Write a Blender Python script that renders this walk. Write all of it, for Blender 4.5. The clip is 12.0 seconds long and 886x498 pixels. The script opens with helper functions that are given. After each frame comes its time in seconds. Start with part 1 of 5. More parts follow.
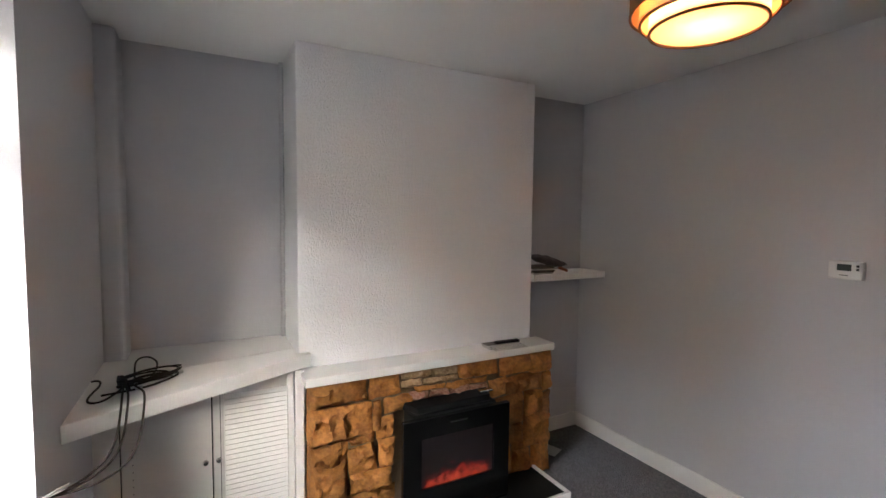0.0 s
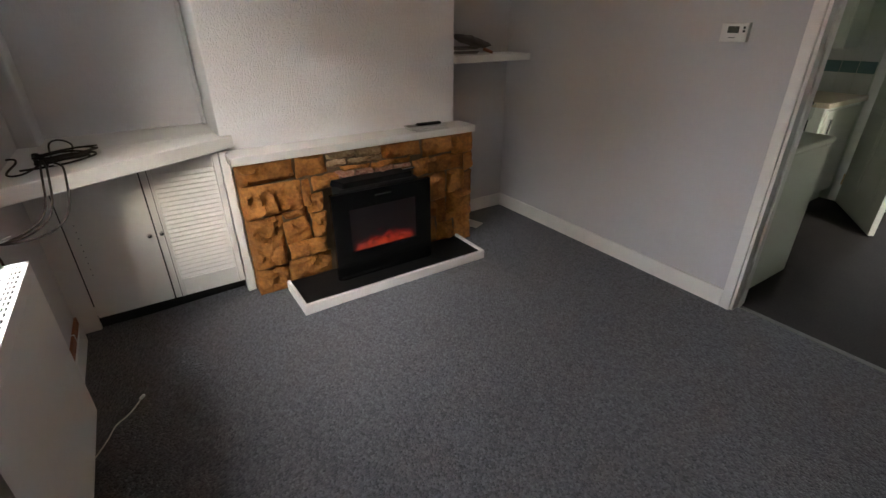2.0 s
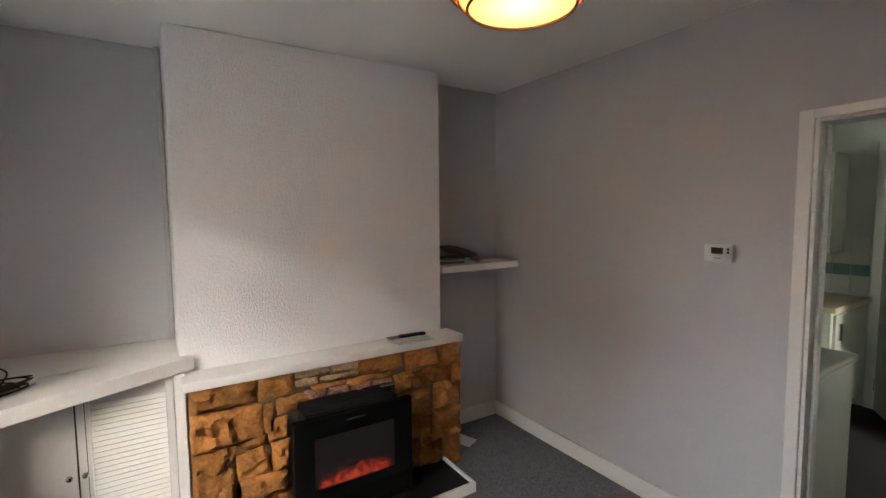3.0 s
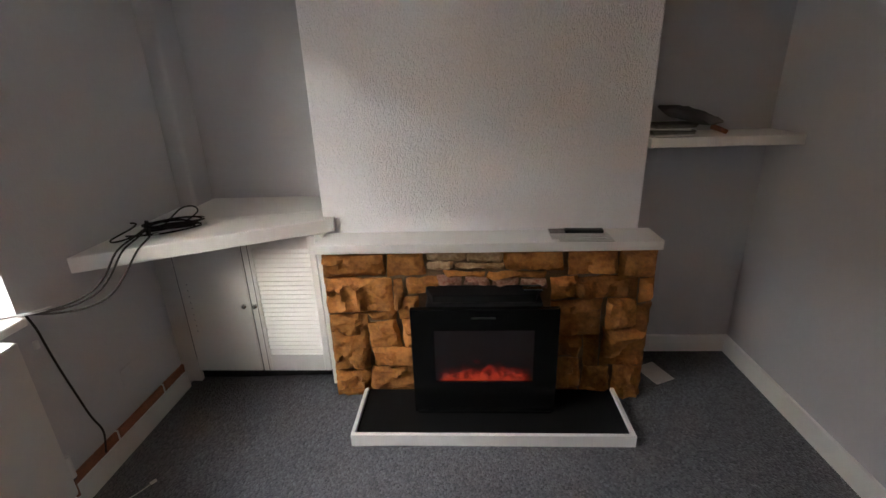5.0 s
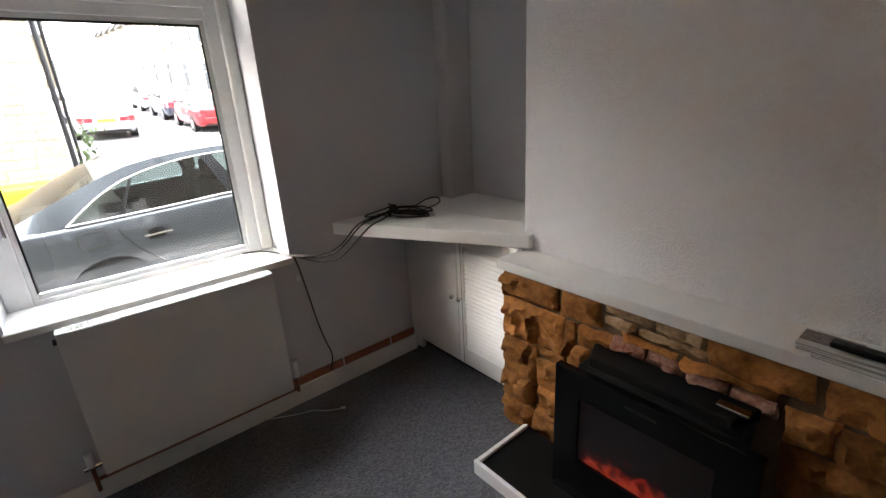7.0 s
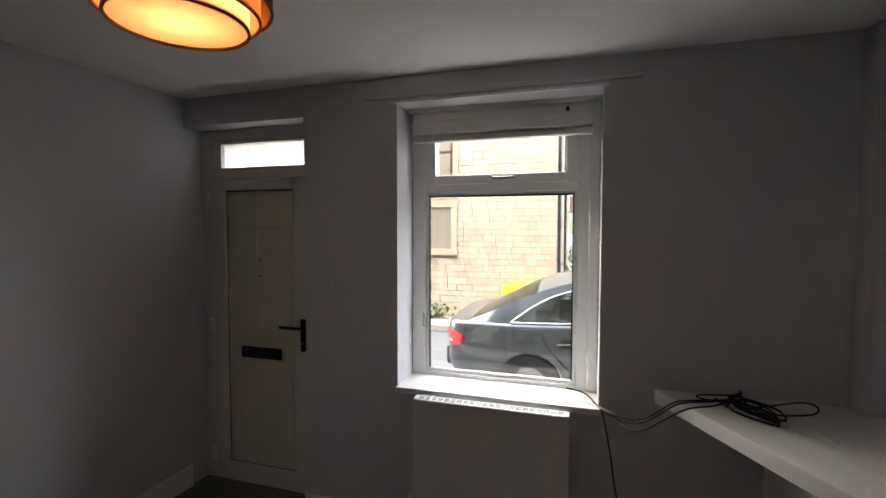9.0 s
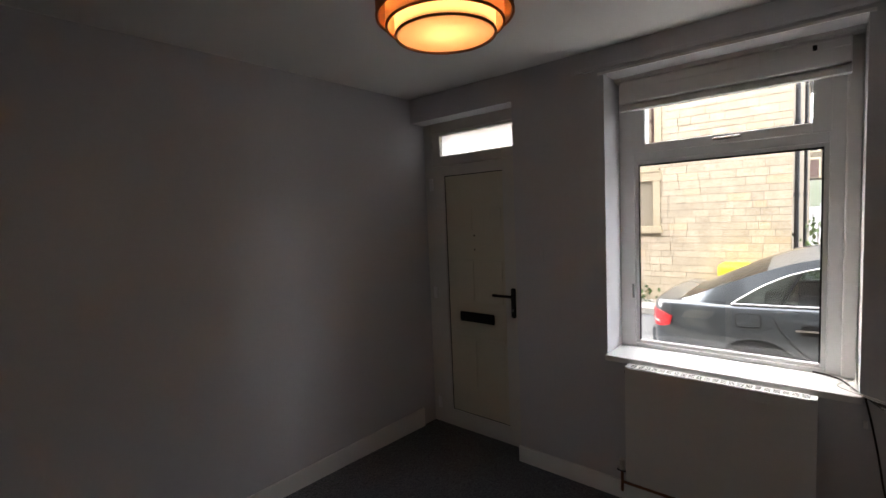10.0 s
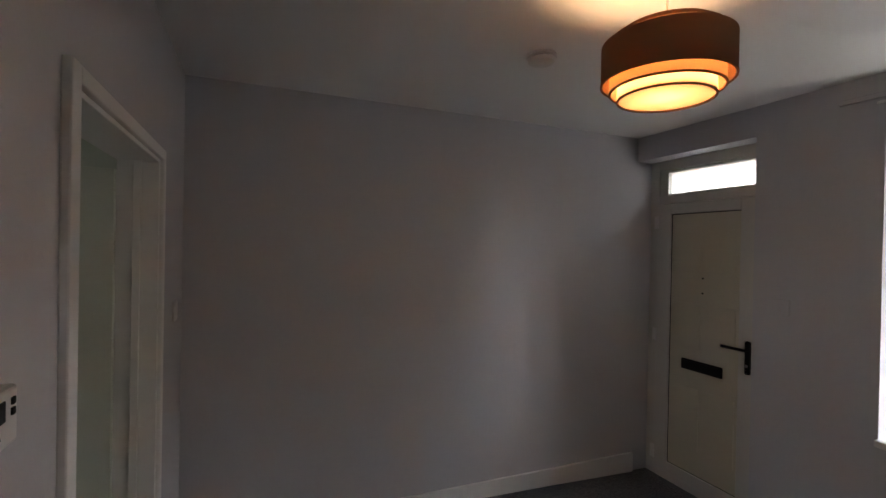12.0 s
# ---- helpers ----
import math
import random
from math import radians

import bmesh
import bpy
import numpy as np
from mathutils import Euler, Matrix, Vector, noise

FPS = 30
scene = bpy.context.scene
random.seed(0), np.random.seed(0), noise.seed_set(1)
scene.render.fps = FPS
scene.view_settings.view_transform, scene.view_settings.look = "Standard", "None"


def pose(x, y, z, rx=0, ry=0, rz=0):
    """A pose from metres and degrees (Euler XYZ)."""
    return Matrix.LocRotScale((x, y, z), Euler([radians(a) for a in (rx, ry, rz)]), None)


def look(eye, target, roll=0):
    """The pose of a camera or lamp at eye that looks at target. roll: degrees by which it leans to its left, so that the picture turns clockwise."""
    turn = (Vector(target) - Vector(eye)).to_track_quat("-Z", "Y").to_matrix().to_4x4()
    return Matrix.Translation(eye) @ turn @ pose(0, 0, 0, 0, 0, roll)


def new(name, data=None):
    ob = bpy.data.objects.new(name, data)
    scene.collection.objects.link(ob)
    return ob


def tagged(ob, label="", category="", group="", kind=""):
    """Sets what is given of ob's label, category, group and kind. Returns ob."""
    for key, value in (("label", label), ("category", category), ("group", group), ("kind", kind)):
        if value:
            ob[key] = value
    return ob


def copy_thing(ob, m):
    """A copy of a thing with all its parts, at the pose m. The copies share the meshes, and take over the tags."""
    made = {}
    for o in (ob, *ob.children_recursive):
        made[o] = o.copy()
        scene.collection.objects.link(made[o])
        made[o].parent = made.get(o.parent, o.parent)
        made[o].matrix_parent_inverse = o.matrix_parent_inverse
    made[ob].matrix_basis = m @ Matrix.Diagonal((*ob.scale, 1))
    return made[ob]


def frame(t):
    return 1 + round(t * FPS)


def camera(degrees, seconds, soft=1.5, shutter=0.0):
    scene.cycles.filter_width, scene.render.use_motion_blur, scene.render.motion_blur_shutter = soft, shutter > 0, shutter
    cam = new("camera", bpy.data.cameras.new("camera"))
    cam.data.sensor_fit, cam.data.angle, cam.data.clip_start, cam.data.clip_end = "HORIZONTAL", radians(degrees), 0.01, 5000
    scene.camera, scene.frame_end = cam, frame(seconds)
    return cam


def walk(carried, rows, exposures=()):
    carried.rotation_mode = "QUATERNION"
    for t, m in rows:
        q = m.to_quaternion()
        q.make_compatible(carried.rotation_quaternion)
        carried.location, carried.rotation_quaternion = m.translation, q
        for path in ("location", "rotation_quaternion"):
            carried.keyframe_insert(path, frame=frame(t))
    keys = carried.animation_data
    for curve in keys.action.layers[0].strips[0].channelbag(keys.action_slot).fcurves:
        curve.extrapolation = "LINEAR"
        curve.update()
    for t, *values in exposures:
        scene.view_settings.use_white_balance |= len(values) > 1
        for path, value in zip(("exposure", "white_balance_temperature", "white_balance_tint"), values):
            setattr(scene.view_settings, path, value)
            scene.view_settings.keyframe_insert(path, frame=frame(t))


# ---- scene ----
cam = camera(88.3, 12.0)
PATH = [
    (0, (0.415, 0.868, 1.528), (1.344, 2.635, 1.404), 0.6),
    (0.5, (0.412, 0.694, 1.449), (1.393, 2.387, 1.036), 1.3),
    (1, (0.386, 0.619, 1.385), (1.328, 2.26, 0.735), -0.2),
    (1.5, (0.398, 0.607, 1.379), (1.292, 2.238, 0.643), 0.2),
    (2, (0.495, 0.598, 1.374), (1.476, 2.099, 0.487), -0.2),
    (2.5, (0.611, 0.657, 1.466), (1.735, 2.249, 1.016), -1.7),
    (2.7, (0.662, 0.698, 1.52), (1.818, 2.322, 1.353), -1.9),
    (4.3, (1.238, 0.941, 1.496), (1.53, 2.89, 1.153), -0.7),
    (4.5, (1.328, 1.016, 1.475), (1.519, 2.951, 1.005), -0.3),
    (5, (1.483, 1.161, 1.446), (1.382, 3.033, 0.748), -1.9),
    (5.5, (1.718, 1.246, 1.429), (1.174, 2.959, 0.553), 1.2),
    (6, (1.862, 1.324, 1.426), (1.065, 2.918, 0.519), 1.6),
    (6.5, (2.007, 1.535, 1.397), (0.718, 2.865, 0.642), 0.1),
    (6.7, (2.028, 1.594, 1.423), (0.661, 2.866, 0.706), -1.6),
    (8.3, (2.17, 2.173, 1.528), (0.21, 2.554, 1.4), -0.2),
    (8.5, (2.176, 2.229, 1.568), (0.18, 2.333, 1.52), 0.0),
    (9, (2.235, 2.353, 1.596), (0.325, 1.766, 1.503), 0.1),
    (9.5, (2.326, 2.323, 1.56), (0.633, 1.263, 1.458), -1.0),
    (10, (2.431, 2.333, 1.544), (0.913, 1.039, 1.396), -2.4),
    (10.5, (2.493, 2.371, 1.581), (1.24, 0.816, 1.473), -1.5),
    (11, (2.51, 2.456, 1.581), (1.536, 0.712, 1.483), -1.8),
    (11.5, (2.539, 2.516, 1.565), (1.71, 0.696, 1.519), -1.2),
    (12, (2.567, 2.538, 1.57), (1.805, 0.689, 1.558), 1.1),
]
EXPOSURE = [(0.0, 3.83, 6350, 10), (0.5, 3.55, 6350, 10), (1.2, 3.55, 6350, 10), (2.0, 3.48, 6650, 10), (2.5, 3.58, 6800, 10), (2.7, 3.78, 6750, 10), (4.3, 3.58, 6450, 10), (4.5, 3.5, 6450, 10), (6.0, 3.38, 6350, 10), (6.5, 3.24, 6350, 10), (8.5, 2.55, 6450, 10), (9.5, 2.28, 6550, 11), (10.5, 2.24, 6600, 12), (11.5, 2.7, 6550, 12), (12.0, 2.95, 6550, 12)]
walk(cam, [(t, look(eye, target, roll)) for t, eye, target, roll in PATH], EXPOSURE)

# ---- light ----
world = bpy.data.worlds.new("overcast_sky")
scene.world = world
world.use_nodes = True
wn = world.node_tree.nodes
sky = wn.new("ShaderNodeTexSky")
sky.sky_type = "NISHITA"
sky.sun_disc = False
sky.sun_elevation = radians(23)
sky.sun_rotation = radians(207)
sky.dust_density = 6.0
sky.air_density = 1.0
sky.ozone_density = 1.0
pale = wn.new("ShaderNodeMixRGB")
pale.inputs[0].default_value = 0.75
pale.inputs[2].default_value = (15.0, 15.4, 16.2, 1)
world.node_tree.links.new(sky.outputs[0], pale.inputs[1])
world.node_tree.links.new(pale.outputs[0], wn["Background"].inputs["Color"])
wn["Background"].inputs["Strength"].default_value = 0.15
sun = new("sun", bpy.data.lights.new("sun", "SUN"))
sun.data.energy = 3.5
sun.data.angle = radians(105)
sun.data.color = (1.0, 0.96, 0.9)
sun.matrix_world = look((-4.1, -8.2, 3.9), (0, 0, 0))


# ---- materials ----
def mat(name, base, rough=0.5, metallic=0.0, second=None, scale=8.0, fine=90.0, mix=0.5, bump=0.0, bump_scale=120.0,
        detail=4.0, spec=0.5, island=0.0, rand=0.0, dist=0.004, sheen=0.0, coat=0.0):
    """A surface with colour variation at two scales, uneven gloss and fine relief."""
    m = bpy.data.materials.new(name)
    m.use_nodes = True
    nt = m.node_tree
    n, l = nt.nodes, nt.links
    b = n["Principled BSDF"]
    b.inputs["Roughness"].default_value = rough
    b.inputs["Metallic"].default_value = metallic
    b.inputs["Specular IOR Level"].default_value = spec
    b.inputs["Sheen Weight"].default_value = sheen
    b.inputs["Coat Weight"].default_value = coat
    second = second or tuple(c * 0.85 for c in base)
    tc = n.new("ShaderNodeTexCoord")
    big = n.new("ShaderNodeTexNoise")
    big.inputs["Scale"].default_value, big.inputs["Detail"].default_value = scale, detail
    small = n.new("ShaderNodeTexNoise")
    small.inputs["Scale"].default_value, small.inputs["Detail"].default_value = fine, 3.0
    add = n.new("ShaderNodeMath")
    add.operation = "MULTIPLY_ADD"
    add.inputs[1].default_value = 0.5
    half = n.new("ShaderNodeMath")
    half.operation = "MULTIPLY"
    half.inputs[1].default_value = 0.5
    ramp = n.new("ShaderNodeMapRange")
    ramp.inputs[1].default_value, ramp.inputs[2].default_value = 0.5 - 0.28, 0.5 + 0.28
    ramp.inputs[3].default_value, ramp.inputs[4].default_value = 0.5 - mix / 2, 0.5 + mix / 2
    col = n.new("ShaderNodeMixRGB")
    col.inputs[1].default_value, col.inputs[2].default_value = (*base, 1), (*second, 1)
    for t in (big, small):
        l.new(tc.outputs["Object"], t.inputs["Vector"])
    l.new(small.outputs[0], half.inputs[0])
    l.new(big.outputs[0], add.inputs[0])
    l.new(half.outputs[0], add.inputs[2])
    l.new(add.outputs[0], ramp.inputs[0])
    l.new(ramp.outputs[0], col.inputs[0])
    out = col.outputs[0]
    if rand or island:
        src = n.new("ShaderNodeObjectInfo").outputs["Random"] if rand else n.new("ShaderNodeNewGeometry").outputs["Random Per Island"]
        hsv = n.new("ShaderNodeHueSaturation")
        mr = n.new("ShaderNodeMapRange")
        k = rand or island
        mr.inputs[3].default_value, mr.inputs[4].default_value = 1 - k, 1 + k
        l.new(src, mr.inputs[0])
        l.new(mr.outputs[0], hsv.inputs["Value"])
        l.new(out, hsv.inputs["Color"])
        out = hsv.outputs[0]
    l.new(out, b.inputs["Base Color"])
    rr = n.new("ShaderNodeMapRange")
    rr.inputs[3].default_value, rr.inputs[4].default_value = max(rough - 0.08, 0.02), min(rough + 0.08, 1)
    l.new(big.outputs[0], rr.inputs[0])
    l.new(rr.outputs[0], b.inputs["Roughness"])
    if bump:
        t = n.new("ShaderNodeTexNoise")
        t.inputs["Scale"].default_value, t.inputs["Detail"].default_value = bump_scale, 3.0
        l.new(tc.outputs["Object"], t.inputs["Vector"])
        bp = n.new("ShaderNodeBump")
        bp.inputs["Strength"].default_value, bp.inputs["Distance"].default_value = bump, dist
        l.new(t.outputs[0], bp.inputs["Height"])
        l.new(bp.outputs[0], b.inputs["Normal"])
    return m


def glass(name, tint=(1, 1, 1), reflect=0.06, rough=0.0):
    m = bpy.data.materials.new(name)
    m.use_nodes = True
    n, l = m.node_tree.nodes, m.node_tree.links
    n.remove(n["Principled BSDF"])
    tr = n.new("ShaderNodeBsdfTransparent")
    tr.inputs[0].default_value = (*tint, 1)
    gl = n.new("ShaderNodeBsdfGlossy")
    gl.inputs["Roughness"].default_value = rough
    mx = n.new("ShaderNodeMixShader")
    mx.inputs[0].default_value = reflect
    l.new(tr.outputs[0], mx.inputs[1])
    l.new(gl.outputs[0], mx.inputs[2])
    l.new(mx.outputs[0], n["Material Output"].inputs[0])
    return m


def wallpaper(name, base, strength, scale, rough=0.85, spec=0.25):
    """Painted paper with a raised, broken relief."""
    m = mat(name, base, rough, second=tuple(c * 0.9 for c in base), scale=1.5, fine=40, mix=0.5, spec=spec)
    n, l = m.node_tree.nodes, m.node_tree.links
    tc = n.new("ShaderNodeTexCoord")
    a = n.new("ShaderNodeTexNoise")
    a.inputs["Scale"].default_value, a.inputs["Detail"].default_value, a.inputs["Distortion"].default_value = scale, 2.0, 1.2
    r = n.new("ShaderNodeMapRange")
    r.inputs[1].default_value, r.inputs[2].default_value = 0.42, 0.66
    f = n.new("ShaderNodeTexNoise")
    f.inputs["Scale"].default_value = scale * 5
    s2 = n.new("ShaderNodeMath")
    s2.operation = "MULTIPLY_ADD"
    s2.inputs[1].default_value = 0.25
    bp = n.new("ShaderNodeBump")
    bp.inputs["Strength"].default_value, bp.inputs["Distance"].default_value = strength, 0.008
    mp = n.new("ShaderNodeMapping")
    mp.inputs["Scale"].default_value = (1.0, 1.0, 0.55)
    l.new(tc.outputs["Object"], mp.inputs["Vector"])
    l.new(mp.outputs[0], a.inputs["Vector"])
    l.new(tc.outputs["Object"], f.inputs["Vector"])
    l.new(a.outputs[0], r.inputs[0])
    l.new(f.outputs[0], s2.inputs[0])
    l.new(r.outputs[0], s2.inputs[2])
    l.new(s2.outputs[0], bp.inputs["Height"])
    l.new(bp.outputs[0], n["Principled BSDF"].inputs["Normal"])
    return m


def carpet_material():
    m = mat("charcoal_loop_carpet", (0.07, 0.07, 0.079), 0.95, second=(0.125, 0.125, 0.139), scale=120, fine=260, mix=1.2, spec=0.15, sheen=0.15)
    n, l = m.node_tree.nodes, m.node_tree.links
    tc = n.new("ShaderNodeTexCoord")
    v = n.new("ShaderNodeTexVoronoi")
    v.inputs["Scale"].default_value = 120
    bp = n.new("ShaderNodeBump")
    bp.inputs["Strength"].default_value, bp.inputs["Distance"].default_value = 0.9, 0.006
    bp.invert = True
    l.new(tc.outputs["Object"], v.inputs["Vector"])
    l.new(v.outputs["Distance"], bp.inputs["Height"])
    l.new(bp.outputs[0], n["Principled BSDF"].inputs["Normal"])
    yarn = n.new("ShaderNodeMapRange")
    yarn.inputs[3].default_value, yarn.inputs[4].default_value = 0.5, 1.5
    hsv = n.new("ShaderNodeHueSaturation")
    b = n["Principled BSDF"]
    l.new(b.inputs["Base Color"].links[0].from_socket, hsv.inputs["Color"])
    l.new(v.outputs["Color"], yarn.inputs[0])
    l.new(yarn.outputs[0], hsv.inputs["Value"])
    l.new(hsv.outputs[0], b.inputs["Base Color"])
    return m


def glow(name, colour, strength):
    m = bpy.data.materials.new(name)
    m.use_nodes = True
    b = m.node_tree.nodes["Principled BSDF"]
    b.inputs["Base Color"].default_value = (*colour, 1)
    b.inputs["Emission Color"].default_value = (*colour, 1)
    b.inputs["Emission Strength"].default_value = strength
    return m


def fabric(name, colour, through_colour, share):
    """Lampshade cloth that lets part of the bulb's light through."""
    m = mat(name, colour, 0.9, second=tuple(c * 0.8 for c in colour), scale=20, fine=400, mix=0.8, bump=0.3, bump_scale=700, spec=0.1)
    n, l = m.node_tree.nodes, m.node_tree.links
    t = n.new("ShaderNodeBsdfTranslucent")
    t.inputs[0].default_value = (*through_colour, 1)
    mx = n.new("ShaderNodeMixShader")
    mx.inputs[0].default_value = share
    l.new(n["Principled BSDF"].outputs[0], mx.inputs[1])
    l.new(t.outputs[0], mx.inputs[2])
    l.new(mx.outputs[0], n["Material Output"].inputs[0])
    return m


def obscured_glass():
    """Patterned glass: half of the light scatters, half goes straight through."""
    m = fabric("obscured_glass", (0.8, 0.82, 0.84), (0.95, 0.97, 1.0), 0.9)
    n, l = m.node_tree.nodes, m.node_tree.links
    out = n["Material Output"].inputs[0]
    tr = n.new("ShaderNodeBsdfTransparent")
    mx = n.new("ShaderNodeMixShader")
    mx.inputs[0].default_value = 0.45
    l.new(out.links[0].from_socket, mx.inputs[1])
    l.new(tr.outputs[0], mx.inputs[2])
    l.new(mx.outputs[0], out)
    return m


def flame_material():
    """Screen of an electric fire: a crackled ember bed with ragged red flames above it."""
    m = bpy.data.materials.new("flame_effect_screen")
    m.use_nodes = True
    n, l = m.node_tree.nodes, m.node_tree.links
    b = n["Principled BSDF"]
    b.inputs["Base Color"].default_value = (0.011, 0.01, 0.0105, 1)
    b.inputs["Roughness"].default_value = 0.3

    def math_node(op, a, c, clamp=False):
        k = n.new("ShaderNodeMath")
        k.operation, k.use_clamp = op, clamp
        for i, v in enumerate((a, c)):
            if isinstance(v, (int, float)):
                k.inputs[i].default_value = v
            else:
                l.new(v, k.inputs[i])
        return k.outputs[0]

    def span(src, a, c, lo, hi):
        k = n.new("ShaderNodeMapRange")
        for i, v in enumerate((a, c, lo, hi)):
            k.inputs[i + 1].default_value = v
        l.new(src, k.inputs[0])
        return k.outputs[0]

    def grain(stretch, detail, distortion):
        mp = n.new("ShaderNodeMapping")
        mp.inputs["Scale"].default_value = stretch
        ns = n.new("ShaderNodeTexNoise")
        ns.inputs["Scale"].default_value, ns.inputs["Detail"].default_value, ns.inputs["Distortion"].default_value = 1.0, detail, distortion
        l.new(tc.outputs["Object"], mp.inputs["Vector"])
        l.new(mp.outputs[0], ns.inputs["Vector"])
        return ns.outputs[0]

    tc = n.new("ShaderNodeTexCoord")
    sep = n.new("ShaderNodeSeparateXYZ")
    l.new(tc.outputs["Object"], sep.inputs[0])
    height = span(sep.outputs[2], 0.205, 0.37, 0.0, 1.0)
    tongue = span(grain((16, 1, 8), 4.0, 1.4), 0.38, 0.7, 0.0, 0.8)
    flame = math_node("MULTIPLY", math_node("SUBTRACT", tongue, height, True), 1.1)
    ember = span(grain((60, 1, 85), 4.0, 1.8), 0.49, 0.64, 0.0, 1.3)
    ember = math_node("MULTIPLY", ember, span(height, 0.08, 0.42, 1.0, 0.0))
    bed = math_node("MULTIPLY", span(height, 0.0, 0.5, 0.2, 0.0), span(grain((20, 1, 30), 2.0, 0.5), 0.4, 0.6, 0.2, 1.0))
    total = math_node("ADD", math_node("ADD", flame, ember), bed)
    off = math_node("ABSOLUTE", math_node("SUBTRACT", sep.outputs[0], 1.553), 0.0)
    total = math_node("MULTIPLY", total, span(off, 0.15, 0.205, 1.0, 0.0))
    cr = n.new("ShaderNodeValToRGB")
    cr.color_ramp.elements[0].position, cr.color_ramp.elements[0].color = 0.03, (0.004, 0.001, 0.001, 1)
    cr.color_ramp.elements[1].position, cr.color_ramp.elements[1].color = 1.0, (1.0, 0.11, 0.04, 1)
    for at, c in ((0.3, (0.2, 0.012, 0.006, 1)), (0.62, (0.7, 0.035, 0.014, 1))):
        cr.color_ramp.elements.new(at).color = c
    l.new(total, cr.inputs[0])
    l.new(cr.outputs[0], b.inputs["Emission Color"])
    b.inputs["Emission Strength"].default_value = 0.031
    return m


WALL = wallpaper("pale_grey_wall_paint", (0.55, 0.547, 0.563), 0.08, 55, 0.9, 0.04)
# base lifted well above WALL: window light on the breast put into its colour
BREAST = wallpaper("textured_wallpaper_lifted_for_window_light", (0.9, 0.895, 0.915), 0.5, 115, 0.5, 0.5)
CEIL = mat("white_ceiling_paint", (0.84, 0.835, 0.82), 0.85, second=(0.79, 0.785, 0.77), scale=1.2, bump=0.15, bump_scale=160)
CARPET = carpet_material()
GLOSSWHITE = mat("white_gloss_woodwork", (0.78, 0.77, 0.75), 0.35, second=(0.7, 0.69, 0.665), scale=3, fine=60, mix=0.6, bump=0.08, bump_scale=60)
UPVC = mat("white_plastic_frame", (0.84, 0.845, 0.85), 0.3, second=(0.74, 0.74, 0.73), scale=2.5, fine=50, mix=0.5)
DOORPANEL = mat("cream_door_panel", (0.57, 0.535, 0.42), 0.45, second=(0.51, 0.475, 0.37), scale=3, fine=60, bump=0.1, bump_scale=240)
RADWHITE = mat("white_radiator_enamel", (0.7, 0.69, 0.67), 0.35, second=(0.63, 0.62, 0.6), scale=3, fine=40)
DOORFRAME = mat("off_white_door_plastic", (0.58, 0.565, 0.525), 0.35, second=(0.51, 0.495, 0.455), scale=2.5, fine=50, mix=0.6)
# flat black for rubber and holes, and for shade put into gaps as colour
DARK = mat("black_rubber_and_gap_shade", (0.02, 0.02, 0.02), 0.9)
BLACK = mat("black_satin_metal", (0.004, 0.004, 0.0045), 0.55, second=(0.007, 0.007, 0.007), scale=6, fine=120, spec=0.25)
BLACKGLOSS = mat("black_glass", (0.0035, 0.0035, 0.004), 0.22, second=(0.005, 0.005, 0.005), scale=4, spec=0.2)
SLAB = mat("black_hearth_slab", (0.005, 0.005, 0.005), 0.45, second=(0.009, 0.009, 0.009), scale=7, fine=150, bump=0.15, bump_scale=200, spec=0.2)
STONE = mat("sandstone", (0.47, 0.2, 0.053), 0.9, second=(0.15, 0.065, 0.025), scale=9, fine=50, mix=1.25, bump=0.7, bump_scale=65, rand=0.3, dist=0.008, spec=0.2)
PALESTONE = mat("pale_scarred_sandstone", (0.5, 0.36, 0.22), 0.92, second=(0.22, 0.12, 0.06), scale=14, fine=60, mix=1.4, bump=0.7, bump_scale=60, dist=0.008, spec=0.2)
MORTAR = mat("sandy_mortar", (0.2, 0.13, 0.075), 0.95, second=(0.1, 0.065, 0.04), scale=12, fine=120, mix=1.0, bump=0.6, bump_scale=110)
BRICKRED = mat("exposed_red_brick", (0.22, 0.06, 0.035), 0.9, second=(0.42, 0.27, 0.2), scale=45, fine=90, mix=1.2, bump=0.6, bump_scale=90)
RAWWOOD = mat("bare_reddish_wood", (0.4, 0.14, 0.065), 0.7, second=(0.16, 0.07, 0.04), scale=14, fine=90, mix=1.2, bump=0.3, bump_scale=90)
CABLE = mat("dark_brown_cable", (0.022, 0.016, 0.014), 0.6, spec=0.2)
WHITECABLE = mat("white_cable", (0.6, 0.59, 0.56), 0.5)
COPPER = mat("tarnished_copper", (0.3, 0.13, 0.07), 0.4, 0.9, second=(0.16, 0.08, 0.05), scale=30)
CHROME = mat("chrome", (0.75, 0.75, 0.76), 0.15, 1.0)
STRIP = mat("dull_metal_strip", (0.2, 0.19, 0.18), 0.55, 0.6, second=(0.1, 0.1, 0.1), scale=15)
BRASS = mat("brass", (0.55, 0.36, 0.13), 0.3, 1.0)
PANE = glass("window_glass")
FROST = obscured_glass()
PLASTIC = mat("white_plastic", (0.74, 0.73, 0.71), 0.4)
LCD = mat("grey_display", (0.05, 0.055, 0.05), 0.2)
PAPER = mat("printed_paper", (0.68, 0.67, 0.64), 0.6, second=(0.5, 0.49, 0.47), scale=30, fine=150, mix=0.9)
PRINT = mat("dark_printed_picture", (0.06, 0.05, 0.045), 0.5, second=(0.25, 0.22, 0.2), scale=28, fine=90, mix=1.6)
DARKCLOTH = mat("dark_cloth", (0.07, 0.062, 0.06), 0.9, second=(0.15, 0.135, 0.125), scale=15, bump=0.4, bump_scale=300)
VINYL = mat("dark_vinyl_floor", (0.024, 0.021, 0.02), 0.75, second=(0.05, 0.044, 0.041), scale=5, fine=90, mix=1.0, spec=0.08)
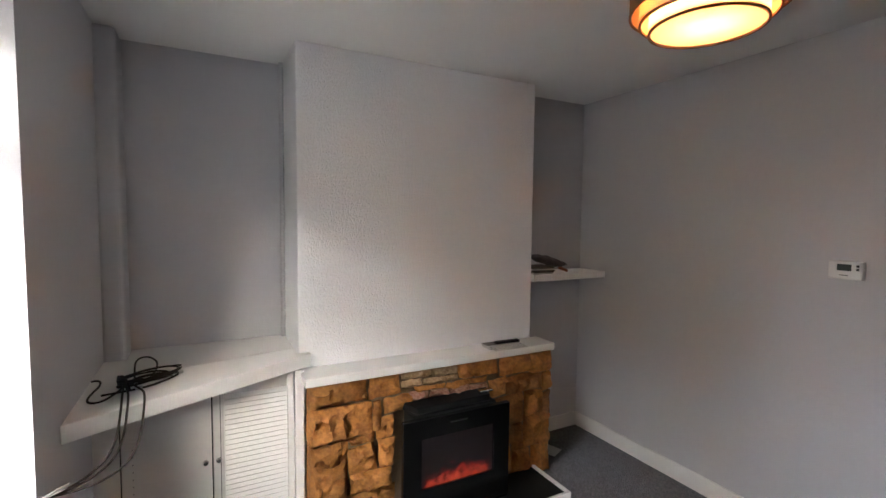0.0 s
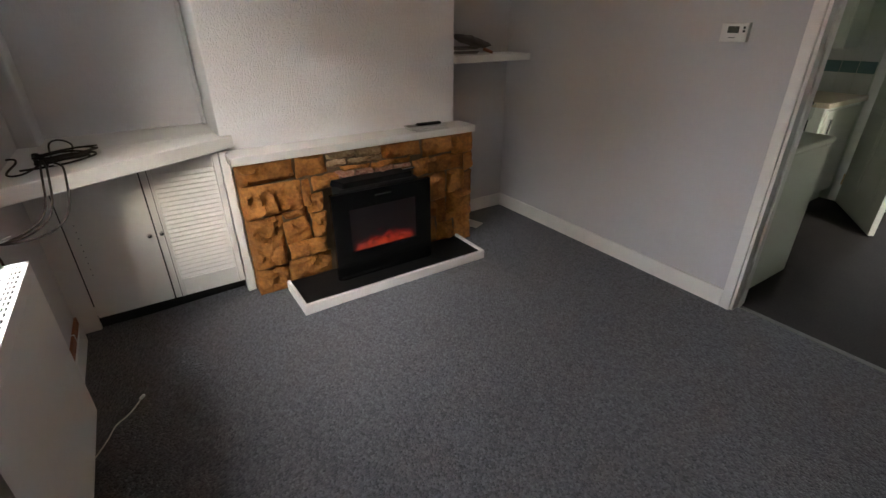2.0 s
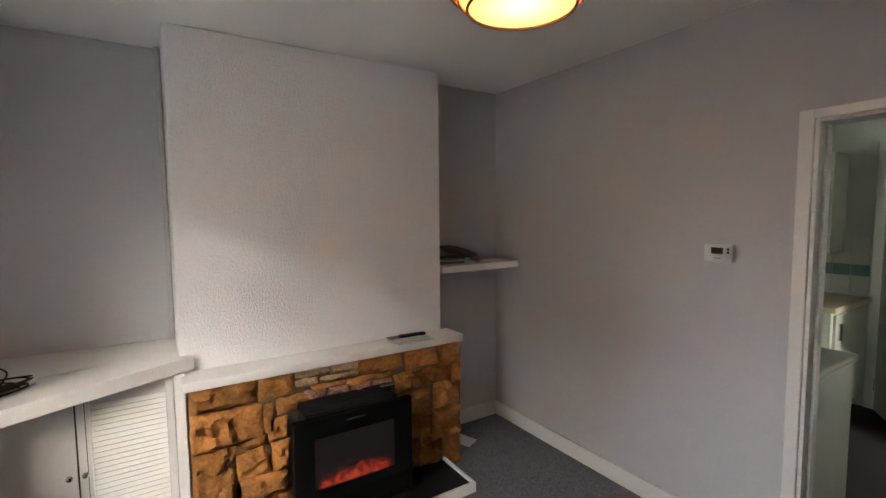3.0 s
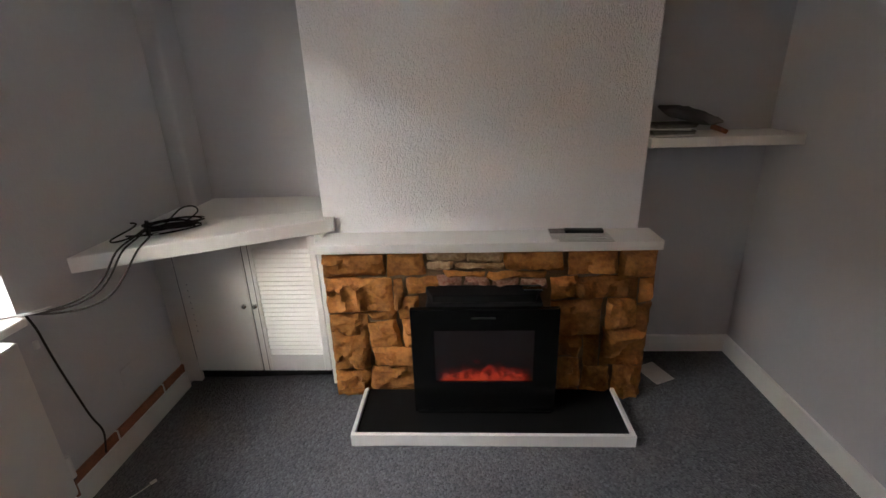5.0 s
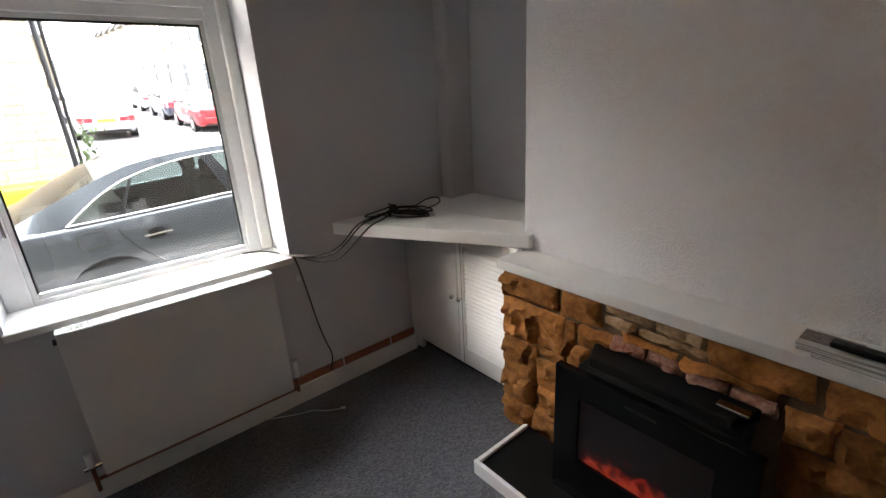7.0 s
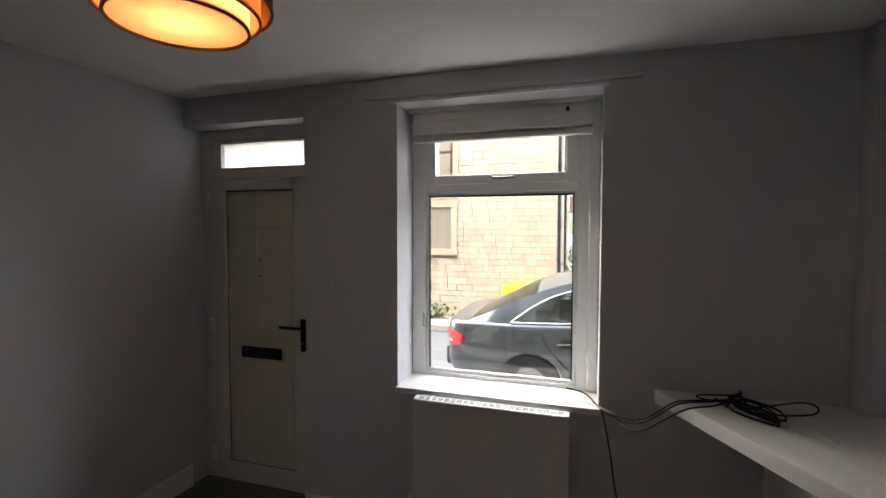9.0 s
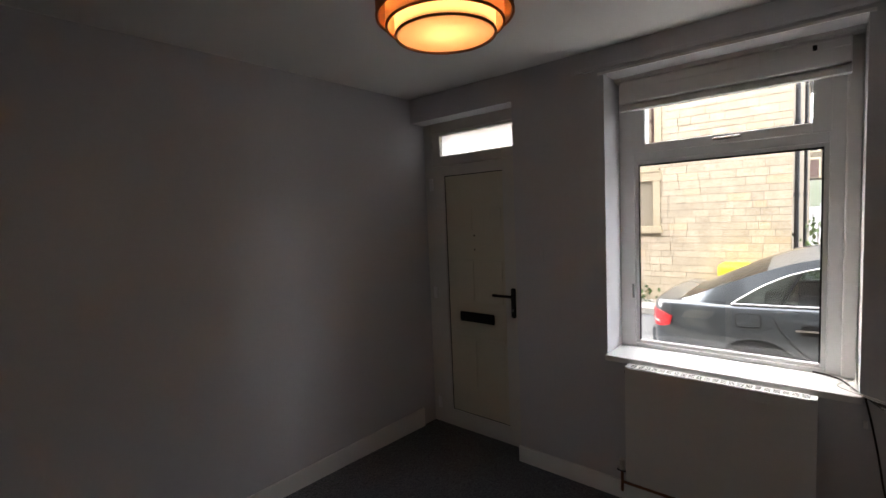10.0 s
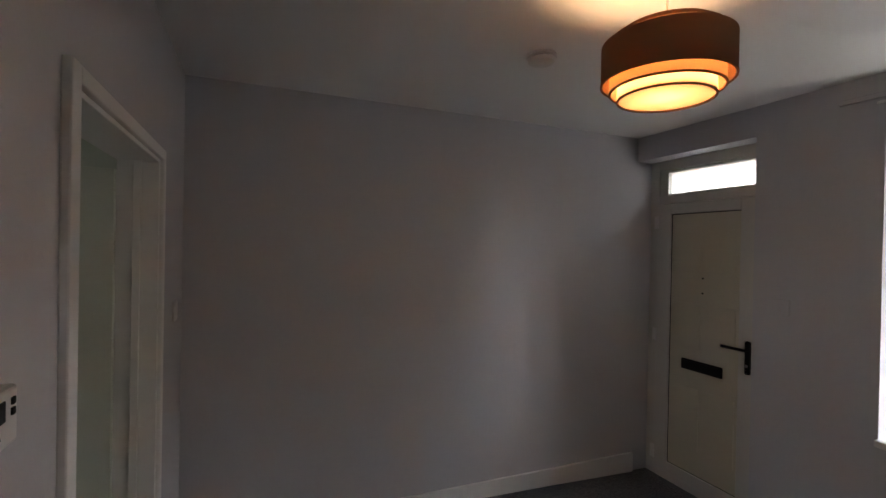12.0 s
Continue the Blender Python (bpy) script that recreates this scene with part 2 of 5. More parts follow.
KWALL = mat("pale_green_white_wall", (0.62, 0.66, 0.58), 0.6, second=(0.56, 0.6, 0.52), scale=2)
KWHITE = mat("off_white_enamel", (0.6, 0.625, 0.54), 0.35, second=(0.54, 0.56, 0.48), scale=4)
KTOP = mat("pale_beech_worktop", (0.55, 0.47, 0.32), 0.4, second=(0.46, 0.38, 0.25), scale=6, fine=80, mix=0.9)
TEAL = mat("teal_tile", (0.2, 0.32, 0.3), 0.2, second=(0.15, 0.25, 0.25), scale=12, rand=0.12)
TILE = mat("white_tile", (0.7, 0.73, 0.68), 0.2, rand=0.05)
SHADE = fabric("brown_silk_lampshade", (0.34, 0.18, 0.11), (0.5, 0.27, 0.16), 0.3)
LINING = fabric("cream_lampshade_lining", (0.85, 0.7, 0.55), (0.92, 0.74, 0.57), 0.55)
DIFFUSER = fabric("cream_diffuser_disc", (0.8, 0.66, 0.48), (0.8, 0.64, 0.5), 0.42)
FLAME = flame_material()


# ---- building helpers ----
def bm_box(bm, x0, x1, y0, y1, z0, z1, bevel=0.0, segs=2, turn=None):
    """A box added to bm, with rounded edges."""
    r = bmesh.ops.create_cube(bm, size=1.0)
    m = Matrix.Translation(((x0 + x1) / 2, (y0 + y1) / 2, (z0 + z1) / 2)) @ Matrix.Diagonal((x1 - x0, y1 - y0, z1 - z0, 1))
    bmesh.ops.transform(bm, matrix=(turn @ m) if turn else m, verts=r["verts"])
    if bevel:
        es = list({e for v in r["verts"] for e in v.link_edges})
        bmesh.ops.bevel(bm, geom=es, offset=bevel, segments=segs, affect="EDGES", profile=0.5)
    return bm


def box(x0, x1, y0, y1, z0, z1, bevel=0.0, segs=2, turn=None):
    return bm_box(bmesh.new(), x0, x1, y0, y1, z0, z1, bevel, segs, turn)


def boxes(rows, bevel=0.0):
    bm = bmesh.new()
    for r in rows:
        bm_box(bm, *r, bevel=bevel)
    return bm


def tube(a, b, r0, r1=None, segs=20, cap=True):
    """A straight round bar or cone from a to b."""
    a, b = Vector(a), Vector(b)
    bm = bmesh.new()
    bmesh.ops.create_cone(bm, cap_ends=cap, segments=segs, radius1=r0, radius2=r0 if r1 is None else r1, depth=(b - a).length)
    bmesh.ops.transform(bm, matrix=Matrix.Translation((a + b) / 2) @ (b - a).to_track_quat("Z", "Y").to_matrix().to_4x4(), verts=bm.verts)
    return bm


def lathe(profile, centre, segs=48):
    """A turned shape about the vertical through centre: profile of (radius, height)."""
    bm = bmesh.new()
    rings = []
    for r, z in profile:
        rings.append([bm.verts.new((centre[0] + r * math.cos(2 * math.pi * i / segs), centre[1] + r * math.sin(2 * math.pi * i / segs), centre[2] + z)) for i in range(segs)])
    for a, b in zip(rings, rings[1:]):
        for i in range(segs):
            bm.faces.new((a[i], a[(i + 1) % segs], b[(i + 1) % segs], b[i]))
    return bm


def prism(points, z0, z1, bevel=0.0):
    """An upright block on a flat outline."""
    bm = bmesh.new()
    f = bm.faces.new([bm.verts.new((x, y, z0)) for x, y in points])
    top = bmesh.ops.extrude_face_region(bm, geom=[f])
    bmesh.ops.translate(bm, vec=(0, 0, z1 - z0), verts=[v for v in top["geom"] if isinstance(v, bmesh.types.BMVert)])
    bmesh.ops.recalc_face_normals(bm, faces=bm.faces)
    if bevel:
        bmesh.ops.bevel(bm, geom=list(bm.edges), offset=bevel, segments=2, affect="EDGES", profile=0.5)
    return bm


def mesh_object(name, bm, material, smooth=False):
    me = bpy.data.meshes.new(name)
    bmesh.ops.recalc_face_normals(bm, faces=bm.faces)
    bm.to_mesh(me)
    bm.free()
    me.materials.append(material)
    if smooth:
        for p in me.polygons:
            p.use_smooth = True
        me.set_sharp_from_angle(angle=radians(40))
    return new(name, me)


def thing(name, label, category, group=""):
    ob = new(name)
    ob.empty_display_size = 0.1
    return tagged(ob, label, category, group)


def part(name, bm, material, parent, label="", smooth=False):
    ob = mesh_object(name, bm, material, smooth)
    ob.parent = parent
    if label:
        ob["label"] = label
    return ob


def single(name, bm, material, label, category, group="", smooth=False):
    return tagged(mesh_object(name, bm, material, smooth), label, category, group)


def structure(name, bm, material, label, smooth=False):
    return tagged(mesh_object(name, bm, material, smooth), label, name.split("_")[0], kind="structure")


def rope(name, points, radius, material, parent=None, label=""):
    """A round flexible cable through points."""
    cu = bpy.data.curves.new(name, "CURVE")
    cu.dimensions, cu.bevel_depth, cu.bevel_resolution, cu.resolution_u = "3D", radius, 2, 6
    sp = cu.splines.new("NURBS")
    sp.points.add(len(points) - 1)
    for p, q in zip(sp.points, points):
        p.co = (*q, 1)
    sp.use_endpoint_u, sp.order_u = True, 3
    tmp = bpy.data.objects.new(name + "_tmp", cu)
    me = bpy.data.meshes.new_from_object(tmp)
    bpy.data.objects.remove(tmp)
    me.materials.clear()
    me.materials.append(material)
    for p in me.polygons:
        p.use_smooth = True
    ob = new(name, me)
    ob.parent = parent
    if label:
        ob["label"] = label
    return ob


# ---- the room's shell ----
H = 2.38          # ceiling
XE = 2.893        # wall with the kitchen doorway
YB = 3.17         # face of the chimney breast
BX0, BX1 = 0.82, 2.265
YL, YR = 3.58, 3.39   # backs of the two alcoves
WY0, WY1, WZ0, WZ1 = 1.413, 2.433, 0.72, 2.243   # window opening
DY1, DZ1 = 0.85, 2.21                            # front door recess
KY0, KY1, KZ = 0.615, 1.47, 1.865                # kitchen doorway


def room_floor():
    bm = bmesh.new()
    xs = (-0.2, 0.0, 0.35, 0.7, 1.2, 2.955)
    zs = (-0.045, -0.04, -0.028, -0.014, 0.0, 0.0)
    top = [[bm.verts.new((x, y, z)) for y in (-0.02, 3.7)] for x, z in zip(xs, zs)]
    low = [[bm.verts.new((x, y, -0.2)) for y in (-0.02, 3.7)] for x in xs]
    for i in range(len(xs) - 1):
        bm.faces.new((top[i][0], top[i + 1][0], top[i + 1][1], top[i][1]))
        bm.faces.new((low[i][1], low[i + 1][1], low[i + 1][0], low[i][0]))
        for j in (0, 1):
            bm.faces.new((top[i][j], top[i + 1][j], low[i + 1][j], low[i][j]))
    return bm


structure("floor", room_floor(), CARPET, "charcoal grey loop-pile carpet floor")
structure("ceiling", box(-0.3, XE + 0.11, -0.2, 3.8, H, H + 0.2), CEIL, "white painted ceiling")
structure("wall_west", boxes([
    (-0.30, 0, -0.2, 0.0, -0.3, H), (-0.30, 0, 0.0, DY1, DZ1, H), (-0.30, 0, DY1, WY0, -0.3, H),
    (-0.30, 0, WY0, WY1, -0.3, WZ0), (-0.30, 0, WY0, WY1, WZ1, H), (-0.30, 0, WY1, 3.8, -0.3, H)]), WALL,
    "pale grey painted wall with window and front door")
structure("wall_south", box(0, XE + 0.11, -0.2, 0.0, -0.3, H), WALL, "plain pale grey painted wall")
structure("wall_east", boxes([
    (XE, XE + 0.11, 0, KY0, -0.2, H), (XE, XE + 0.11, KY0, KY1, KZ, H), (XE, XE + 0.11, KY1, 3.8, -0.2, H)]), WALL,
    "pale grey painted wall with doorway to kitchen")
structure("wall_north", boxes([(0, 1.5, YL, 3.8, -0.3, H), (1.5, XE, YR, 3.8, -0.3, H)]), WALL, "pale grey painted alcove walls")
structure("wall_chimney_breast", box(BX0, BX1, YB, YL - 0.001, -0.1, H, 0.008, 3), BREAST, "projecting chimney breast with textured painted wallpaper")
structure("wall_pipe_boxing", box(-0.01, 0.085, 3.40, YL + 0.01, 0.0, H, 0.02, 3), WALL, "boxed-in pipes painted pale grey in alcove corner")
structure("trim_alcove_pipe", tube((BX0 - 0.012, YL - 0.03, 0.86), (BX0 - 0.012, YL - 0.03, H), 0.012), WALL, "painted pipe in alcove corner")


def skirting(name, x0, x1, y0, y1, z0=-0.05, h=0.1):
    structure(name, box(x0, x1, y0, y1, z0, h, 0.005), GLOSSWHITE, "white painted skirting board")


skirting("baseboard_south", 0.0, XE - 0.016, 0.0, 0.016)
skirting("baseboard_east_long", XE - 0.016, XE, KY1 + 0.051, YR)
skirting("baseboard_east_short", XE - 0.016, XE, 0.0, KY0 - 0.038)
skirting("baseboard_alcove", BX1, XE - 0.016, YR - 0.016, YR)
skirting("baseboard_breast_side", BX1, BX1 + 0.016, YB, YR - 0.016)
skirting("baseboard_west", 0.0, 0.018, DY1 - 0.01, 3.12, -0.06, 0.06)
structure("trim_bare_wood", box(0.0, 0.012, 2.30, 3.11, 0.061, 0.105, 0.003), RAWWOOD, "bare reddish wood strip above skirting board")
structure("trim_strip_patch", boxes([(0.0, 0.0135, 2.622, 2.630, 0.058, 0.107), (0.0, 0.0135, 2.932, 2.940, 0.058, 0.107)]), PLASTIC, "paint dabs on bare wood strip")

# doorway lining and architrave
structure("trim_doorway", boxes([
    (XE - 0.018, XE, KY0 - 0.037, KY0, -0.02, KZ + 0.037), (XE - 0.018, XE, KY1, KY1 + 0.05, -0.02, KZ + 0.037), (XE - 0.018, XE, KY0, KY1, KZ, KZ + 0.037)], 0.004),
    GLOSSWHITE, "white painted architrave round kitchen doorway")
structure("trim_door_lining", boxes([
    (XE - 0.004, XE + 0.125, KY0 - 0.002, KY0 + 0.014, 0, KZ), (XE - 0.004, XE + 0.125, KY1 - 0.014, KY1 + 0.002, 0, KZ), (XE - 0.004, XE + 0.125, KY0 + 0.014, KY1 - 0.014, KZ - 0.014, KZ),
    (XE + 0.05, XE + 0.075, KY0 + 0.014, KY0 + 0.024, 0, KZ - 0.014), (XE + 0.05, XE + 0.075, KY1 - 0.024, KY1 - 0.014, 0, KZ - 0.014)], 0.002),
    GLOSSWHITE, "white painted door lining with stops")
structure("trim_threshold", box(2.945, 2.975, KY0, KY1, 0.0, 0.005, 0.002), STRIP, "dull metal carpet threshold strip")
structure("trim_window_batten", box(0.0, 0.018, 1.24, 2.60, 2.268, 2.292, 0.004), WALL, "painted wooden curtain batten above window")
structure("trim_window_head", boxes([(0.0, 0.008, WY0 - 0.03, WY1 + 0.02, WZ1, WZ1 + 0.012)]), GLOSSWHITE, "thin white bead above window")


# ---- window ----
def build_window():
    w = tagged(new("window_1"), "white plastic casement window with top light", "window", kind="structure")
    fx0, fx1 = -0.285, -0.225
    gy0, gy1, gz0, gz1 = 1.514, 2.305, 0.79, 1.775
    ty0, ty1, tz0, tz1 = 1.556, 2.264, 1.885, 2.14
    part("window_frame", boxes([
        (fx0, fx1, WY0, gy0 - 0.02, WZ0, WZ1), (fx0, fx1, gy1 + 0.02, WY1, WZ0, WZ1),
        (fx0, fx1, gy0 - 0.02, gy1 + 0.02, WZ0, gz0 - 0.02), (fx0, fx1, gy0 - 0.02, gy1 + 0.02, gz1 + 0.02, 1.84),
        (fx0, fx1, gy0 - 0.02, gy1 + 0.02, tz1 + 0.045, WZ1)], 0.004), UPVC, w)
    part("glazing_bead", boxes([
        (fx0 + 0.03, fx1 - 0.012, gy0 - 0.02, gy0, gz0 - 0.02, gz1 + 0.02), (fx0 + 0.03, fx1 - 0.012, gy1, gy1 + 0.02, gz0 - 0.02, gz1 + 0.02),
        (fx0 + 0.03, fx1 - 0.012, gy0, gy1, gz0 - 0.02, gz0), (fx0 + 0.03, fx1 - 0.012, gy0, gy1, gz1, gz1 + 0.02)], 0.003), UPVC, w)
    part("gasket", boxes([
        (fx1 - 0.014, fx1 - 0.009, gy0 - 0.001, gy0 + 0.006, gz0, gz1), (fx1 - 0.014, fx1 - 0.009, gy1 - 0.006, gy1 + 0.001, gz0, gz1),
        (fx1 - 0.014, fx1 - 0.009, gy0, gy1, gz1 - 0.008, gz1 + 0.001)]), DARK, w, "black rubber gasket")
    sash = part("top_sash", boxes([
        (fx0, fx1 + 0.014, gy0 - 0.026, ty0, 1.839, tz1 + 0.047), (fx0, fx1 + 0.014, ty1, gy1 + 0.026, 1.839, tz1 + 0.047),
        (fx0, fx1 + 0.014, ty0, ty1, 1.839, tz0), (fx0, fx1 + 0.014, ty0, ty1, tz1, tz1 + 0.047)], 0.004), UPVC, w)
    part("handle", boxes([(fx1 + 0.014, fx1 + 0.03, 1.9, 1.95, 1.856, 1.872), (fx1 + 0.026, fx1 + 0.04, 1.88, 2.0, 1.858, 1.870)], 0.003), CHROME, sash, "metal window handle")
    for name, dims in (("pane", (gy0, gy1, gz0, gz1)), ("pane", (ty0, ty1, tz0, tz1))):
        p = part(name, box(-0.249, -0.245, *dims), PANE, w, "clear glass")
        p.visible_shadow = False
    part("window_sill", box(-0.226, 0.022, WY0 - 0.008, WY1 + 0.008, WZ0 - 0.002, 0.75, 0.006), GLOSSWHITE, w, "white gloss window board")
    part("jamb_strip", box(fx1, -0.20, WY1 - 0.055, WY1 - 0.001, 0.752, WZ1 - 0.002, 0.008), GLOSSWHITE, w, "scuffed white jamb strip")
    part("latch", box(fx1, fx1 + 0.012, 1.478, 1.49, 1.03, 1.11, 0.003), CHROME, w, "small metal latch")


build_window()


def build_blind():
    b = thing("roman_blind", "raised white fabric blind hanging in window top", "blind")
    for i in range(3):
        part("fold", box(-0.20 + 0.008 * i, -0.165 + 0.012 * i, 1.44, 2.39, 2.185 - 0.040 * i, 2.244 - 0.034 * i, 0.006), GLOSSWHITE, b)
    part("backing_sheet", box(-0.206, -0.2, 1.44, 2.39, 2.09, 2.244), GLOSSWHITE, b)
    part("bottom_bar", box(-0.206, -0.16, 1.438, 2.392, 2.066, 2.094, 0.004), PLASTIC, b, "white plastic bottom bar")
    part("headrail", box(-0.215, -0.14, 1.418, 2.428, 2.222, 2.249, 0.003), PLASTIC, b, "slim headrail")
    part("cord_knob", tube((-0.13, 2.27, 2.175), (-0.13, 2.27, 2.195), 0.008), DARK, b)


build_blind()


# ---- front door ----
def build_front_door():
    d = tagged(new("door_1"), "closed cream front door in white plastic frame with transom light", "door", kind="structure")
    X = -0.136
    part("door_frame", boxes([
        (-0.21, X, 0.0, 0.075, -0.05, DZ1), (-0.21, X, 0.81, DY1, -0.05, DZ1), (-0.21, X, 0.075, 0.81, 2.14, DZ1),
        (-0.21, X, 0.075, 0.81, 1.90, 1.955), (-0.21, X, 0.075, 0.81, -0.05, 0.012)], 0.004), DOORFRAME, d)
    part("transom_bead", boxes([(-0.2, X - 0.008, 0.075, 0.145, 1.955, 2.14), (-0.2, X - 0.008, 0.77, 0.81, 1.955, 2.14), (-0.2, X - 0.008, 0.145, 0.77, 1.955, 1.972), (-0.2, X - 0.008, 0.145, 0.77, 2.12, 2.14)], 0.003), DOORFRAME, d)
    p = part("transom_pane", box(-0.178, -0.174, 0.145, 0.77, 1.972, 2.12), FROST, d, "obscured glass transom")
    leaf = part("leaf", boxes([
        (-0.205, X + 0.012, 0.08, 0.188, 0.016, 1.896), (-0.205, X + 0.012, 0.687, 0.805, 0.016, 1.896),
        (-0.205, X + 0.012, 0.188, 0.687, 0.016, 0.088), (-0.205, X + 0.012, 0.188, 0.687, 1.825, 1.896)], 0.004), DOORFRAME, d, "white plastic sash of door")
    panel = part("door_panel", box(-0.19, X - 0.002, 0.186, 0.689, 0.086, 1.827), DOORPANEL, d, "cream panel infill")
    for y0, y1, z0, z1 in ((0.215, 0.42, 1.43, 1.58), (0.455, 0.66, 1.43, 1.58), (0.215, 0.42, 0.92, 1.22), (0.455, 0.66, 0.92, 1.22), (0.215, 0.42, 0.24, 0.66), (0.455, 0.66, 0.24, 0.66)):
        part("moulding", box(X - 0.003, X + 0.002, y0, y1, z0, z1, 0.002), DOORPANEL, panel)
    part("gasket", boxes([(X - 0.003, X + 0.001, 0.188, 0.192, 0.088, 1.825), (X - 0.003, X + 0.001, 0.19, 0.687, 1.82, 1.825), (X - 0.003, X + 0.001, 0.19, 0.687, 0.088, 0.091)]), DARK, d, "dark rubber seal")
    lb = part("letterbox", box(X - 0.003, X + 0.012, 0.292, 0.585, 0.775, 0.846, 0.006), BLACK, d, "black letterbox")
    part("flap", box(X + 0.01, X + 0.017, 0.305, 0.572, 0.785, 0.836, 0.003), BLACK, lb)
    h = part("handle_plate", box(X + 0.01, X + 0.024, 0.733, 0.767, 0.848, 1.045, 0.01, 3), BLACK, d, "black handle backplate")
    part("lever", boxes([(X + 0.02, X + 0.062, 0.742, 0.758, 0.985, 1.003), (X + 0.05, X + 0.066, 0.61, 0.758, 0.985, 1.003)], 0.006), BLACK, h, "black lever handle")
    part("key_cylinder", tube((X + 0.02, 0.75, 0.90), (X + 0.03, 0.75, 0.90), 0.009), CHROME, h)
    for z in (1.77, 0.967, 0.12):
        part("hinge", boxes([(X, X + 0.02, 0.052, 0.088, z - 0.045, z + 0.045)], 0.006), PLASTIC, d, "white hinge")
    for z in (1.392, 1.294):
        part("screw_hole", tube((X - 0.002, 0.435, z), (X + 0.002, 0.435, z), 0.006), DARK, d, "dark screw hole")


build_front_door()


# ---- radiator under the window ----
def build_radiator():
    r = thing("radiator", "white enamelled panel radiator mounted under window", "radiator")
    x0, x1, y0, y1, z0, z1 = 0.054, 0.12, 1.543, 2.304, 0.125, 0.735
    bm = bmesh.new()
    bm_box(bm, x1 - 0.012, x1 - 0.004, y0, y1, z0, z1 - 0.006, 0.003)
    part("front_panel", bm, RADWHITE, r)
    n = 24
    for i in range(n):
        yy = y0 + 0.03 + (y1 - y0 - 0.06) / (n - 1) * i
        for zz in (z0 + 0.03, z1 - 0.05):
            part("weld_dimple", box(x1 - 0.006, x1 - 0.0034, yy - 0.009, yy + 0.009, zz - 0.004, zz + 0.004, 0.0005, 1), RADWHITE, r)
    part("back_panel", box(x0, x0 + 0.01, y0 + 0.004, y1 - 0.004, z0, z1 - 0.02, 0.003), RADWHITE, r)
    for a, b in ((y0, y0 + 0.003), (y1 - 0.003, y1)):
        part("side_panel", box(x0, x1 - 0.004, a, b, z0 + 0.01, z1 - 0.004), RADWHITE, r)
    part("convector", boxes([(x0 + 0.012, x1 - 0.014, y0 + 0.02 + 0.04 * i, y0 + 0.024 + 0.04 * i, z0 + 0.03, z1 - 0.05) for i in range(18)]), DARK, r, "dark inner fins")
    slots = [(x0, x0 + 0.008, y0, y1, z1 - 0.004, z1), (x1 - 0.014, x1 - 0.003, y0, y1, z1 - 0.004, z1), (x0, x1 - 0.003, y0, y0 + 0.022, z1 - 0.004, z1), (x0, x1 - 0.003, y1 - 0.022, y1, z1 - 0.004, z1)]
    for k in range(1, 22):
        yy = y0 + 0.022 + (y1 - y0 - 0.044) / 22 * k
        slots.append((x0, x1 - 0.003, yy - 0.0035, yy + 0.0035, z1 - 0.0042, z1 - 0.0002))
    for k in range(1, 5):
        xx = x0 + 0.008 + (x1 - x0 - 0.022) / 5 * k
        slots.append((xx - 0.0014, xx + 0.0014, y0, y1, z1 - 0.0044, z1 - 0.0004))
    # black sheet that stands in for the shade seen through the slots
    part("grille_shade", box(x0 + 0.011, x1 - 0.013, y0 + 0.004, y1 - 0.004, z1 - 0.03, z1 - 0.024), DARK, r, "black sheet as shade below grille")
    part("top_grille", boxes(slots), RADWHITE, r, "slotted white top grille")
    part("vent_plug", tube((x1 - 0.05, y0 - 0.014, z1 - 0.04), (x1 - 0.05, y0 + 0.005, z1 - 0.04), 0.012, segs=6), DARK, r, "dark bleed valve plug")
    v = part("valve", tube((0.07, y1 + 0.035, 0.16), (0.07, y1 + 0.035, 0.25), 0.017), PLASTIC, r, "white thermostatic valve")
    part("valve_body", tube((0.07, y1, 0.155), (0.07, y1 + 0.045, 0.155), 0.011), CHROME, v)
    part("pipe", tube((0.07, y1 + 0.035, 0.155), (0.07, y1 + 0.035, 0.075), 0.0075), COPPER, v)
    v = part("lockshield", tube((0.07, y0 - 0.035, 0.16), (0.07, y0 - 0.035, 0.215), 0.014), PLASTIC, r, "white lockshield valve")
    part("valve_body", tube((0.07, y0 - 0.06, 0.155), (0.07, y0, 0.155), 0.010), CHROME, v)
    part("pipe", tube((0.07, y0 - 0.035, 0.155), (0.07, y0 - 0.035, 0.04), 0.0075), COPPER, v)
    part("return_pipe", tube((0.045, y0 - 0.035, 0.075), (0.045, y1 + 0.04, 0.075), 0.0075), COPPER, r, "copper pipe along skirting")
    for yy in (y0 + 0.12, y1 - 0.12):
        part("bracket", box(0.0, 0.055, yy - 0.015, yy + 0.015, 0.2, 0.66), RADWHITE, r)


build_radiator()


